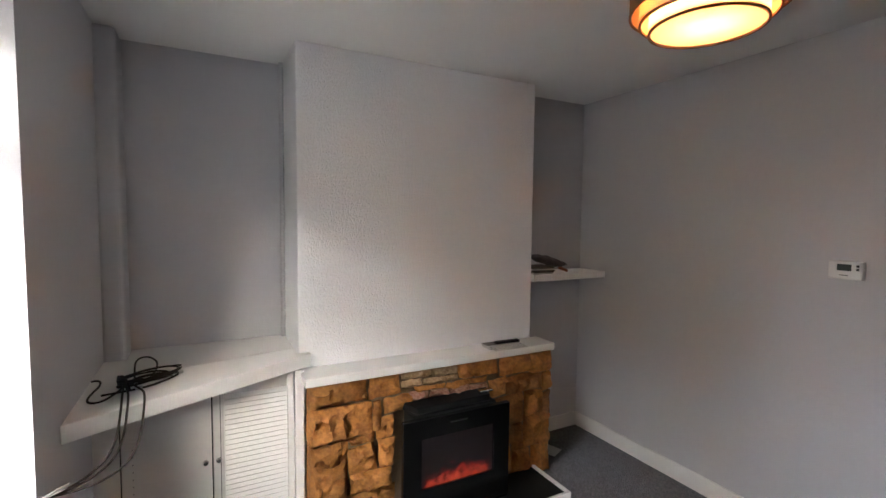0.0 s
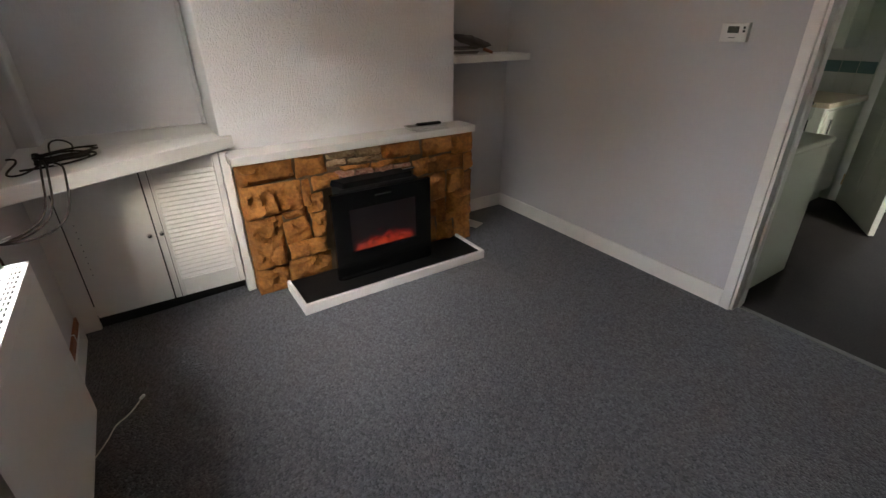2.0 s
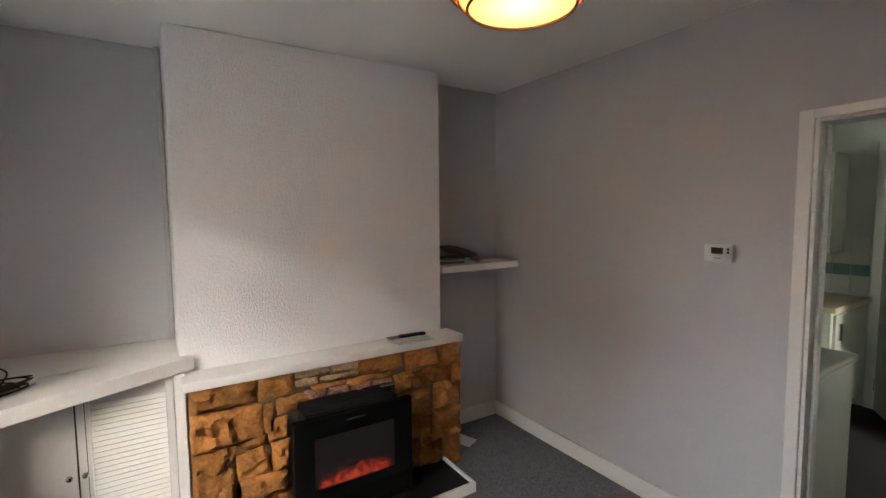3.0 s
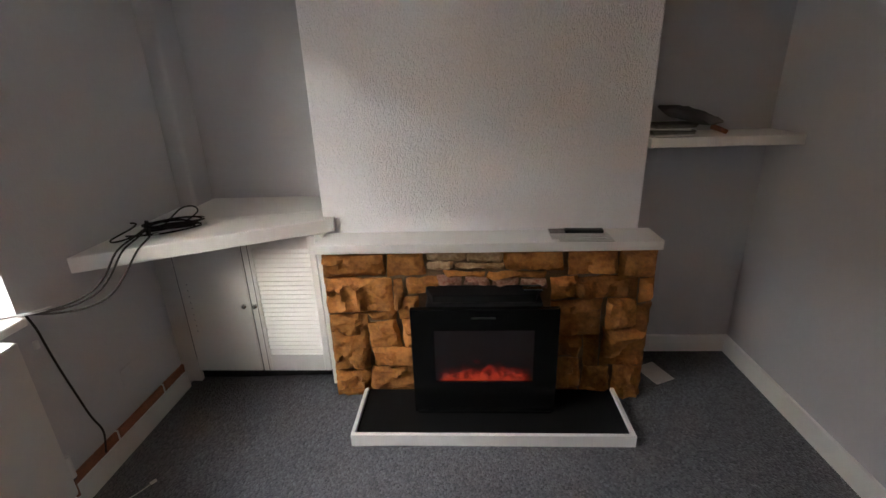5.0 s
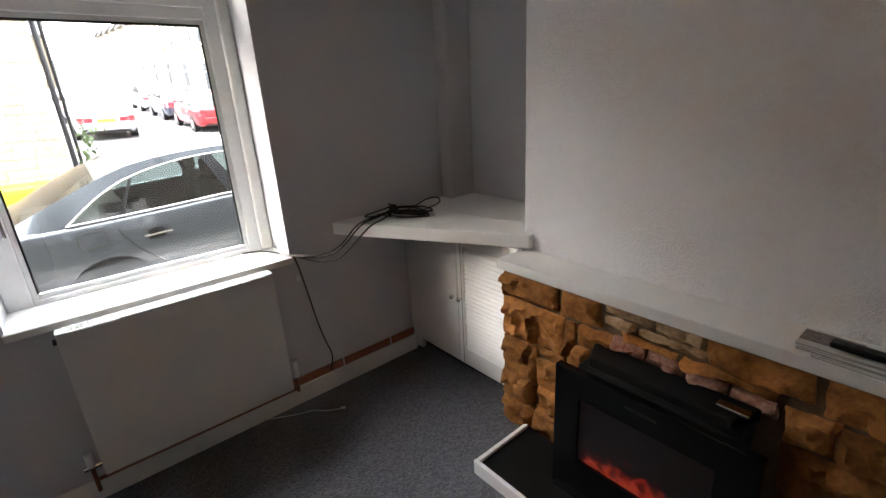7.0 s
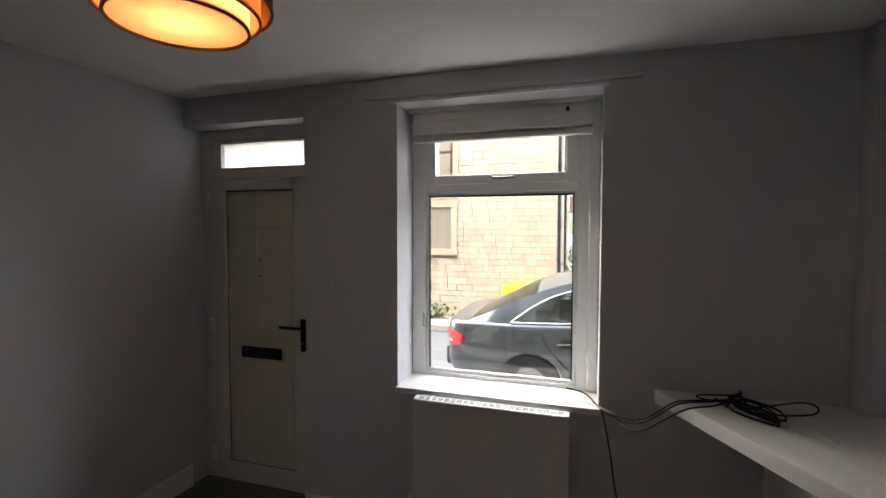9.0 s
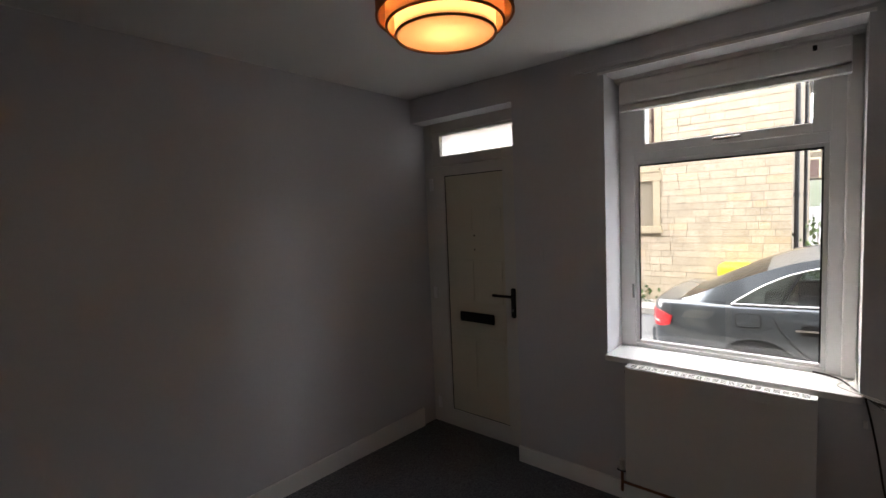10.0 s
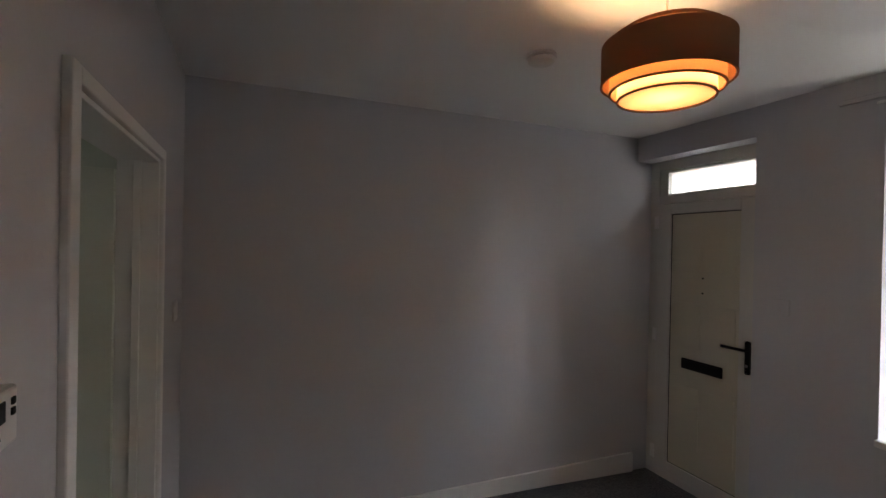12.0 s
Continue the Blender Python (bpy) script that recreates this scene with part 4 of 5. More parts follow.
# ---- cables ----
def build_cables():
    c = thing("cable_coil", "tangled dark cables coiled on ledge", "cable")
    rng = random.Random(4)
    ax, ay = 0.88, 0.475
    for k in range(4):
        pts = []
        reach, off, wide = rng.uniform(0.095, 0.125), rng.uniform(-0.012, 0.012), 0.024 + 0.012 * k
        for i in range(17):
            a = 2 * math.pi * i / 8 + rng.uniform(-0.15, 0.15)
            u, v = reach * math.cos(a) + off, wide * math.sin(a) + rng.uniform(-0.008, 0.008)
            pts.append((0.205 + ax * u - ay * v, 3.0 + ay * u + ax * v, 0.872 + 0.007 * k + rng.uniform(0, 0.014)))
        rope("coil", pts, 0.0034, CABLE, c)
    for k in range(2):
        rope("wrap", [(0.11 + 0.008 * k, 3.0, 0.872), (0.108 + 0.008 * k, 2.985, 0.915), (0.128 + 0.008 * k, 2.955, 0.918), (0.145 + 0.008 * k, 2.93, 0.89), (0.148 + 0.008 * k, 2.92, 0.871)], 0.004, CABLE, c)
    rope("loop", [(0.16, 3.03, 0.885), (0.15, 3.11, 0.9), (0.15, 3.18, 0.92), (0.185, 3.22, 0.92), (0.225, 3.2, 0.9), (0.23, 3.12, 0.888), (0.22, 3.06, 0.88)], 0.0036, CABLE, c)
    rope("loop", [(0.15, 2.96, 0.89), (0.11, 2.87, 0.874), (0.07, 2.82, 0.872), (0.035, 2.85, 0.872), (0.035, 2.91, 0.876), (0.06, 2.97, 0.89), (0.05, 3.01, 0.9), (0.025, 3.0, 0.9)], 0.0038, CABLE, c)
    rope("tail", [(0.07, 2.9, 0.873), (0.14, 2.91, 0.873), (0.22, 2.94, 0.872), (0.29, 3.01, 0.873), (0.31, 3.05, 0.873)], 0.0042, CABLE, c)
    part("plug", tube((0.305, 3.055, 0.876), (0.325, 3.072, 0.876), 0.0065, segs=10), PLASTIC, c, "pale cable plug")
    part("plug", tube((0.172, 2.923, 0.875), (0.195, 2.931, 0.875), 0.006, segs=10), CHROME, c, "metal cable plug")
    for mx, sag in ((0.15, 0.0), (0.168, 0.008), (0.215, 0.024)):
        my = 2.672 + 0.53 * mx
        rope("trailing_cable", [(0.135, 2.96, 0.9), (mx - 0.01, 2.87, 0.886), (mx, my + 0.02, 0.88), (mx + 0.004, my - 0.035, 0.865), (mx + 0.002, 2.66, 0.81 - sag * 0.5), (mx * 0.9, 2.6, 0.765 - sag),
                                (mx * 0.6, 2.54, 0.745 - sag), (0.05, 2.49, 0.744 - sag * 0.5), (0.02, 2.445, 0.757), (-0.03, 2.42, 0.757), (-0.10, 2.40, 0.757), (-0.19, 2.36, 0.757), (-0.21, 2.28, 0.757)], 0.0038, CABLE, c)
    d = thing("wall_cable", "dark cable hanging from window sill to skirting", "cable")
    rope("cable", [(0.012, 2.448, 0.752), (0.02, 2.46, 0.70), (0.012, 2.475, 0.62), (0.01, 2.495, 0.5), (0.02, 2.51, 0.38), (0.012, 2.54, 0.25), (0.02, 2.565, 0.17), (0.012, 2.56, 0.11), (0.014, 2.545, 0.07)], 0.0038, CABLE, d)
    part("tape", box(0.0, 0.012, 2.445, 2.46, 0.62, 0.65, 0.002), PLASTIC, d, "white cable clip")
    w = thing("loose_white_cable", "thin white cable end lying on carpet", "cable")
    rope("cable", [(0.02, 2.16, -0.03), (0.07, 2.25, -0.030), (0.11, 2.32, -0.029), (0.13, 2.38, -0.026), (0.18, 2.41, -0.026), (0.22, 2.475, -0.022)], 0.0025, WHITECABLE, w)
    part("connector", box(-0.012, 0.012, -0.006, 0.006, -0.004, 0.006, 0.002, 1, pose(0.228, 2.487, -0.020, 0, 0, 55)), PLASTIC, w, "white connector")
    t = thing("sill_tangle", "thin pale cable tangle on window sill corner", "cable")
    rope("cable", [(0.055, 2.505, 0.755), (0.035, 2.475, 0.757), (0.015, 2.43, 0.762), (-0.02, 2.40, 0.768), (-0.06, 2.41, 0.765), (-0.1, 2.42, 0.775), (-0.13, 2.426, 0.8)], 0.0022, WHITECABLE, t)
    rope("cable", [(0.055, 2.495, 0.746), (0.035, 2.465, 0.752), (0.015, 2.425, 0.76), (-0.04, 2.36, 0.76), (-0.1, 2.37, 0.757), (-0.16, 2.415, 0.757)], 0.0022, WHITECABLE, t)


build_cables()


# ---- kitchen seen through the doorway ----
KX, KXB = XE + 0.11, 5.33
HX0, HY0, HY1 = 5.33, 1.08, 1.84      # rear doorway
structure("floor_kitchen", box(2.955, 7.2, -1.2, 2.9, -0.2, -0.001), VINYL, "dark vinyl kitchen floor")
structure("ceiling_kitchen", box(KX, 7.2, -1.2, 2.9, 2.3, 2.4), CEIL, "white kitchen ceiling")
structure("wall_kitchen_back", boxes([(KXB, KXB + 0.1, HY1, 2.9, -0.1, 2.3), (KXB, KXB + 0.1, HY0, HY1, 1.97, 2.3), (KXB, KXB + 0.1, -1.2, HY0, -0.1, 2.3)]), KWALL, "pale kitchen wall with rear doorway and window opening")
structure("wall_kitchen_side", box(KX, 7.2, 2.62, 2.9, -0.1, 2.3), KWALL, "pale kitchen wall")
# out-of-view opening, added and sized to brighten the kitchen with sky light
structure("wall_kitchen_far", boxes([(KX, 3.5, -1.4, -1.2, -0.1, 2.3), (3.5, 4.8, -1.4, -1.2, -0.1, 1.1), (3.5, 3.7, -1.4, -1.2, 1.1, 2.3), (4.55, 4.8, -1.4, -1.2, 1.1, 2.3), (3.7, 4.55, -1.4, -1.2, 1.8, 2.3), (4.8, 7.2, -1.4, -1.2, -0.1, 2.3)]), KWALL, "pale kitchen wall with unseen opening added to let in daylight")
structure("wall_rear_porch", boxes([(6.9, 7.1, -1.2, 1.1, -0.1, 2.3), (6.9, 7.1, 1.1, 1.7, -0.1, 1.1), (6.9, 7.1, 1.1, 1.7, 1.9, 2.3), (6.9, 7.1, 1.7, 2.62, -0.1, 2.3)]), KWALL, "pale rear porch wall with window opening")
# added partition: hides the bright far wall so the door top stays dark
structure("wall_kitchen_stub", box(KX, KX + 0.86, 0.44, 0.545, -0.1, 2.3), KWALL, "pale partition added to darken space behind open kitchen door")
structure("wall_porch_partition", box(KXB + 0.1, 6.9, 0.2, 0.3, -0.1, 2.3), KWALL, "pale partition wall")
structure("trim_rear_doorway", boxes([(KXB - 0.015, KXB, HY1, HY1 + 0.06, 0, 2.03), (KXB - 0.015, KXB, HY0 - 0.06, HY0, 0, 2.03), (KXB - 0.015, KXB, HY0, HY1, 1.97, 2.03)], 0.004), GLOSSWHITE, "white architrave round rear doorway")
structure("trim_rear_threshold", box(KXB - 0.02, KXB + 0.02, HY0, HY1, -0.001, 0.008), CHROME, "bright metal threshold bar")


def panel_door(name, label, width, height, material, m, handle=True):
    """A six-panel door hinged at its origin, lying along +x."""
    d = tagged(new(name), label, "door", kind="structure")
    leaf = part("leaf", box(0, width, -0.018, 0.018, 0.008, height, 0.002), material, d)
    for x0, x1 in ((0.11, width / 2 - 0.04), (width / 2 + 0.04, width - 0.11)):
        for z0, z1 in ((0.2, 0.78), (0.93, 1.5), (1.6, height - 0.12)):
            part("panel", boxes([(x0, x1, -0.0215, 0.0215, z0, z1)], 0.003), material, leaf)
            part("panel_field", boxes([(x0 + 0.03, x1 - 0.03, -0.0245, 0.0245, z0 + 0.03, z1 - 0.03)], 0.004), material, leaf)
    if handle:
        for s in (-1, 1):
            h = part("handle_plate", box(width - 0.085, width - 0.045, min(s * 0.018, s * 0.026), max(s * 0.018, s * 0.026), 0.86, 1.03, 0.003), BRASS, d, "brass handle plate")
            part("lever", boxes([(width - 0.072, width - 0.058, min(s * 0.02, s * 0.06), max(s * 0.02, s * 0.06), 0.955, 0.969), (width - 0.17, width - 0.058, min(s * 0.052, s * 0.064), max(s * 0.052, s * 0.064), 0.955, 0.969)], 0.004), BRASS, h, "brass lever")
    for z in (0.2, 1.7):
        part("hinge", tube((0, -0.02, z - 0.045), (0, -0.02, z + 0.045), 0.006, segs=10), BRASS, d, "brass hinge")
    d.matrix_basis = m
    return d


panel_door("door_2", "open white six-panel door to rear porch", 0.77, 1.93, KWHITE, pose(KXB - 0.03, HY1 - 0.02, 0, 0, 0, 213))
panel_door("door_3", "white kitchen door standing open", 0.77, 1.815, KWHITE, pose(KX + 0.016, KY0 + 0.018, 0, 0, 0, 2))


def build_kitchen():
    w = thing("washing_machine", "white under-counter appliance with pale top", "appliance")
    part("body", box(KX + 0.02, 3.55, 1.492, 2.09, 0.03, 0.80, 0.012), KWHITE, w)
    part("worktop", box(KX + 0.01, 3.58, 1.482, 2.10, 0.80, 0.83, 0.012), KWHITE, w, "pale appliance top")
    part("door_ring", lathe([(0.12, 0.0), (0.17, 0.0), (0.165, 0.03), (0.13, 0.03), (0.12, 0.0)], (0, 0, 0)), CHROME, w, smooth=True).matrix_basis = pose(3.551, 1.79, 0.42, 0, 90)
    part("plinth", box(KX + 0.04, 3.51, 1.52, 2.06, 0.0, 0.031), DARK, w)
    b = thing("base_cabinet", "white kitchen base cabinet beside rear doorway", "cabinet")
    part("body", box(4.62, 5.30, 1.915, 2.61, 0.1, 0.82, 0.004), KWHITE, b)
    part("plinth", box(4.64, 5.30, 1.96, 2.61, 0.0, 0.1), KWHITE, b)
    d = part("door", box(4.66, 5.26, 1.897, 1.915, 0.12, 0.80, 0.004), KWHITE, b)
    part("handle", box(4.70, 4.712, 1.875, 1.897, 0.62, 0.74, 0.003), CHROME, d)
    single("worktop", box(4.60, 5.32, 1.885, 2.615, 0.82, 0.858, 0.008), KTOP, "pale wood-effect kitchen worktop", "worktop")
    k = thing("cooker", "dark cooker with steel trim between worktops", "cooker")
    part("body", box(4.02, 4.59, 1.98, 2.60, 0.0, 0.86, 0.006), BLACK, k)
    part("trim", box(4.02, 4.59, 1.965, 1.98, 0.74, 0.85, 0.004), CHROME, k, "steel control panel")
    part("hob", box(4.03, 4.58, 1.99, 2.59, 0.86, 0.868, 0.003), BLACKGLOSS, k)
    u = thing("wall_cabinet", "dim wall-hung kitchen cabinet", "cabinet")
    part("body", box(5.03, 5.322, 2.07, 2.612, 1.19, 1.95, 0.004), KWHITE, u)
    part("door", box(5.012, 5.03, 2.075, 2.608, 1.195, 1.945, 0.004), KWHITE, u)
    x = KXB - 0.006
    splash = tagged(new("wall_tiles"), "white wall tiles with teal border band", "tiles", kind="structure")
    for z0, z1, m in ((0.862, 1.008, TILE), (1.012, 1.098, TEAL), (1.102, 1.21, TILE), (1.214, 1.32, TILE)):
        for i in range(6):
            part("tile", box(x, KXB - 0.0005, 1.912 + 0.115 * i, 2.023 + 0.115 * i, z0, z1, 0.0015, 1), m, splash)


build_kitchen()
single("bath_mat", box(3.95, 4.45, 0.75, 1.1, 0.0, 0.012, 0.005), KWHITE, "pale mat on kitchen floor", "mat")


# ---- the street ----
G = -0.28
ASPHALT = mat("grey_asphalt", (0.1, 0.1, 0.102), 0.9, second=(0.15, 0.15, 0.15), scale=1.5, fine=60, mix=1.0, bump=0.4, bump_scale=90)
FLAGS = mat("stone_paving", (0.42, 0.4, 0.36), 0.85, second=(0.31, 0.295, 0.265), scale=2, fine=30, mix=1.0, rand=0.1)
ASHLAR = mat("buff_coursed_stone", (0.55, 0.475, 0.365), 0.9, second=(0.38, 0.31, 0.215), scale=5, fine=25, mix=1.3, bump=0.5, bump_scale=30, island=0.07, dist=0.01)
QUOIN = mat("buff_dressed_stone", (0.46, 0.39, 0.27), 0.9, second=(0.37, 0.31, 0.21), scale=4, fine=30, mix=0.9, bump=0.3, bump_scale=40)
# darkened so that the unseen house front reflects dimly in the parked car
DARKSTONE = mat("facade_stone_darkened_for_reflection", (0.13, 0.115, 0.095), 0.9, second=(0.08, 0.07, 0.06), scale=3, fine=30, mix=1.0)
HOUSESTONE = mat("grey_buff_house_stone", (0.16, 0.135, 0.095), 0.9, second=(0.11, 0.09, 0.065), scale=1.5, fine=12, mix=1.2)
JOINT = mat("sandy_stone_joint", (0.27, 0.23, 0.17), 0.95, scale=6)
SLATE = mat("grey_slate_roof", (0.09, 0.09, 0.1), 0.7, second=(0.13, 0.13, 0.14), scale=6, mix=1.0)
DARKGLASS = mat("dark_window_pane", (0.02, 0.024, 0.028), 0.6, second=(0.035, 0.04, 0.044), scale=2, spec=0.06)
LOUVRE = mat("grey_slatted_vent", (0.05, 0.046, 0.044), 0.6)
BROWNFRAME = mat("brown_window_frame", (0.07, 0.035, 0.025), 0.4)
NETTING = mat("pale_net_curtain", (0.55, 0.56, 0.58), 0.6)
PIPE = mat("black_rainwater_pipe", (0.02, 0.02, 0.022), 0.4)
LEAF = mat("ivy_leaf", (0.05, 0.09, 0.025), 0.6, second=(0.09, 0.13, 0.04), scale=20, island=0.3)
HILL = mat("far_hillside", (0.13, 0.15, 0.1), 0.9, second=(0.2, 0.2, 0.16), scale=0.08, fine=0.6, mix=1.5)
YELLOW = mat("yellow_plastic", (0.75, 0.6, 0.03), 0.45)

structure("ground", box(-300, -0.3, -300, 300, G - 0.3, G), ASPHALT, "grey asphalt street")
structure("ground_rear", box(-0.3, 300, -300, 300, G - 0.3, G - 0.01), ASPHALT, "ground behind house")
structure("pavement_near", box(-1.55, -0.3, -40, 60, G, G + 0.11, 0.01), FLAGS, "stone paved footway outside window")
structure("pavement_far", box(-6.4, -5.6, -40, 1.95, G, G + 0.11, 0.01), FLAGS, "stone paved footway opposite")


def rise(x):
    """Height of the climbing side street at x."""
    return G + 0.07 * max(0.0, -x - 7.0)


def slope(x0, x1, y0, y1, lift):
    """A wedge of ground that follows the side street's rise."""
    bm = bmesh.new()
    a = [bm.verts.new((x, y, rise(x) + lift)) for x, y in ((x0, y0), (x1, y0), (x1, y1), (x0, y1))]
    b = [bm.verts.new((x, y, G - 0.2)) for x, y in ((x0, y0), (x1, y0), (x1, y1), (x0, y1))]
    bm.faces.new(a)
    bm.faces.new(b[::-1])
    for i in range(4):
        bm.faces.new((a[i], b[i], b[(i + 1) % 4], a[(i + 1) % 4]))
    return bm


structure("road_side", slope(-110, -7.0, 1.9, 8.1, 0.004), ASPHALT, "asphalt side street climbing away")
structure("pavement_side", slope(-110, -7.4, 8.1, 9.6, 0.11), FLAGS, "paved footway along side street")
structure("wall_outer_facade", boxes([(-0.42, -0.301, -12, 0.0, G, 6), (-0.42, -0.301, DY1, WY0, G, 6), (-0.42, -0.301, WY1, 20, G, 6), (-0.42, -0.301, 0.0, DY1, DZ1, 6), (-0.42, -0.301, WY0, WY1, WZ1, 6), (-0.42, -0.301, WY0, WY1, G, WZ0)]), DARKSTONE, "stone front of the terraced house")


def build_corner_house():
    b = thing("corner_house", "buff coursed-stone gable building opposite", "building")
    x, y1, y0, top = -6.4, 1.88, -14.0, 4.5
    part("core", box(-14.0, x - 0.012, y0, y1 - 0.012, G - 0.1, top), JOINT, b)
    wins = ((-1.25, -0.13, 1.2, 1.98), (-1.3, -0.1, 2.55, 4.05))
    rng = random.Random(9)
    verts, faces = [], []
    near = 0

    def block(a, c, z, h, proud):
        k = len(verts)
        for px in (x + proud, x - 0.05):
            for py, pz in ((a, z), (c, z), (c, z + h), (a, z + h)):
                verts.append((px, py, pz))
        faces.extend([(k, k + 1, k + 2, k + 3), (k, k + 4, k + 5, k + 1), (k + 1, k + 5, k + 6, k + 2), (k + 2, k + 6, k + 7, k + 3), (k + 3, k + 7, k + 4, k)])

    z = G + 0.02
    while z < top - 0.1:
        h = rng.uniform(0.1, 0.15)
        a = -5.0 + rng.uniform(0, 0.3)
        while a < y1 - 0.02:
            w = rng.uniform(0.16, 0.4)
            c = min(a + w, y1)
            if y1 - c < 0.12:
                c = y1
            clear = True
            for q0, q1, q2, q3 in wins:
                if z + h > q2 - 0.12 and z < q3 + 0.18 and c > q0 - 0.12 and a < q1 + 0.12:
                    if c > q1 + 0.16:
                        a = q1 + 0.12
                    elif a < q0 - 0.16:
                        a, c = a, q0 - 0.12
                    else:
                        clear = False
            if clear:
                if a > -1.6 and 0.2 < z < 2.9 and near < 240:
                    bm = box(x - 0.05, x + rng.uniform(0, 0.012), a + 0.004, c - 0.004, z + 0.004, z + h - 0.004)
                    part("stone", bm, ASHLAR_WARM if rng.random() < 0.07 else ASHLAR_RANDOM, b)
                    near += 1
                else:
                    block(a + 0.004, c - 0.004, z + 0.004, h - 0.008, rng.uniform(0, 0.012))
            a = c
        z += h
    me = bpy.data.meshes.new("coursed_stones")
    me.from_pydata(verts, [], faces)
    me.materials.append(ASHLAR)
    o = new("coursed_stones", me)
    o.parent = b
    tagged(o, kind="stuff")
    for i, (q0, q1, q2, q3) in enumerate(wins):
        w = part("window", boxes([(x - 0.04, x + 0.03, q0 - 0.12, q0, q2 - 0.02, q3 + 0.02), (x - 0.04, x + 0.03, q1, q1 + 0.12, q2 - 0.02, q3 + 0.02)], 0.006), QUOIN, b, "dressed stone window surround")
        part("lintel", box(x - 0.04, x + 0.032, q0 - 0.15, q1 + 0.15, q3 + 0.02, q3 + 0.2, 0.006), QUOIN, w)
        part("sill", box(x - 0.04, x + 0.07, q0 - 0.15, q1 + 0.15, q2 - 0.14, q2 - 0.02, 0.006), QUOIN, w)
        if i == 0:
            part("louvre", boxes([(x - 0.05, x - 0.02, q0, q1, q2 + 0.045 * k, q2 + 0.028 + 0.045 * k) for k in range(22)]), LOUVRE, w, "grey slatted vent")
            part("backing", box(x - 0.08, x - 0.05, q0, q1, q2, q3), DARK, w)
        else:
            part("frame", boxes([(x - 0.05, x - 0.01, q1 - 0.06, q1, q2, q3), (x - 0.05, x - 0.01, q0, q0 + 0.06, q2, q3), (x - 0.05, x - 0.01, q0, q1, q2, q2 + 0.06), (x - 0.05, x - 0.01, q0, q1, q2 + 0.5, q2 + 0.55)]), BROWNFRAME, w, "brown window frame")
            part("pane", box(x - 0.06, x - 0.045, q0, q1, q2, q3), NETTING, w, "window with pale net curtain")
    part("string_course", box(x - 0.02, x + 0.05, y0, -0.02, 2.16, 2.22, 0.01), QUOIN, b)
    bm = prism([(-14.2, y0), (x + 0.15, y0), (x + 0.15, y1 + 0.1), (-14.2, y1 + 0.1)], top, top + 0.1)
    part("roof", bm, SLATE, b)
    for i, (yy, r) in enumerate(((y1 + 0.05, 0.032), (y1 + 0.14, 0.024))):
        p = part("drainpipe", tube((x - 0.05 - 0.4 * i, yy, G + 0.1), (x - 0.05 - 0.4 * i, yy, top), r, segs=12), PIPE, b, "black drainpipe")
        for k in range(4):
            part("bracket", tube((x - 0.05 - 0.4 * i, yy, 0.5 + 1.1 * k), (x - 0.05 - 0.4 * i, yy, 0.56 + 1.1 * k), r * 1.35, segs=12), PIPE, p)


ASHLAR_RANDOM = mat("buff_coursed_stone_block", (0.55, 0.475, 0.365), 0.9, second=(0.38, 0.31, 0.215), scale=5, fine=25, mix=1.3, bump=0.5, bump_scale=30, rand=0.1, dist=0.01)
ASHLAR_WARM = mat("rust_stained_stone_block", (0.46, 0.345, 0.21), 0.9, second=(0.56, 0.47, 0.34), scale=5, fine=25, mix=1.4, bump=0.5, bump_scale=30, rand=0.1, dist=0.01)
build_corner_house()


def leaves(centre, size, count, seed):
    rng = random.Random(seed)
    verts, faces = [], []
    for _ in range(count):
        p = Vector((rng.gauss(0, 0.4) * size[0], rng.gauss(0, 0.4) * size[1], rng.random() ** 1.4 * size[2])) + Vector(centre)
        q = Euler((rng.uniform(0, 6), rng.uniform(0, 6), rng.uniform(0, 6))).to_matrix()
        s = rng.uniform(0.03, 0.06)
        k = len(verts)
        for c in ((-s, 0, 0), (0, -s * 0.6, 0), (s, 0, 0), (0, s * 0.6, 0)):
            verts.append(p + q @ Vector(c))
        faces.append((k, k + 1, k + 2, k + 3))
    me = bpy.data.meshes.new("leaves")
    me.from_pydata(verts, [], faces)
    me.materials.append(LEAF)
    return me


def build_plants():
    for i, (c, s, n) in enumerate((((-6.37, 2.15, G + 0.05), (0.2, 0.25, 1.5), 260), ((-6.2, -0.4, G + 0.1), (0.15, 0.5, 0.3), 120))):
        t = thing("ivy_plant", "straggly green ivy at building base", "plant")
        part("stem", tube((c[0], c[1], G), (c[0], c[1] + 0.05, G + s[2]), 0.012, 0.004, 8), BROWNFRAME, t)
        o = new("foliage", leaves(c, s, n, i))
        o.parent = t


build_plants()


def build_grit_bin():
    g = thing("grit_bin", "yellow plastic grit bin against stone building", "bin")
    part("tub", prism([(-6.37, 0.98), (-5.95, 0.98), (-5.95, 1.6), (-6.37, 1.6)], G + 0.11, G + 0.62, 0.04), YELLOW, g)
    part("lid", box(-6.39, -5.9, 0.95, 1.63, G + 0.62, G + 0.86, 0.08, 3), YELLOW, g, "sloping yellow lid")


build_grit_bin()

TYRE = mat("black_tyre", (0.02, 0.02, 0.02), 0.85)
RIM = mat("silver_alloy", (0.3, 0.3, 0.31), 0.4, 0.9)
LIGHTRED = mat("red_lamp_lens", (0.6, 0.02, 0.03), 0.15, coat=0.6)
CARGLASS = glass("tinted_car_glass", (0.5, 0.57, 0.55), 0.1)
gloss = CARGLASS.node_tree.nodes.new("ShaderNodeFresnel")
gloss.inputs[0].default_value = 1.7
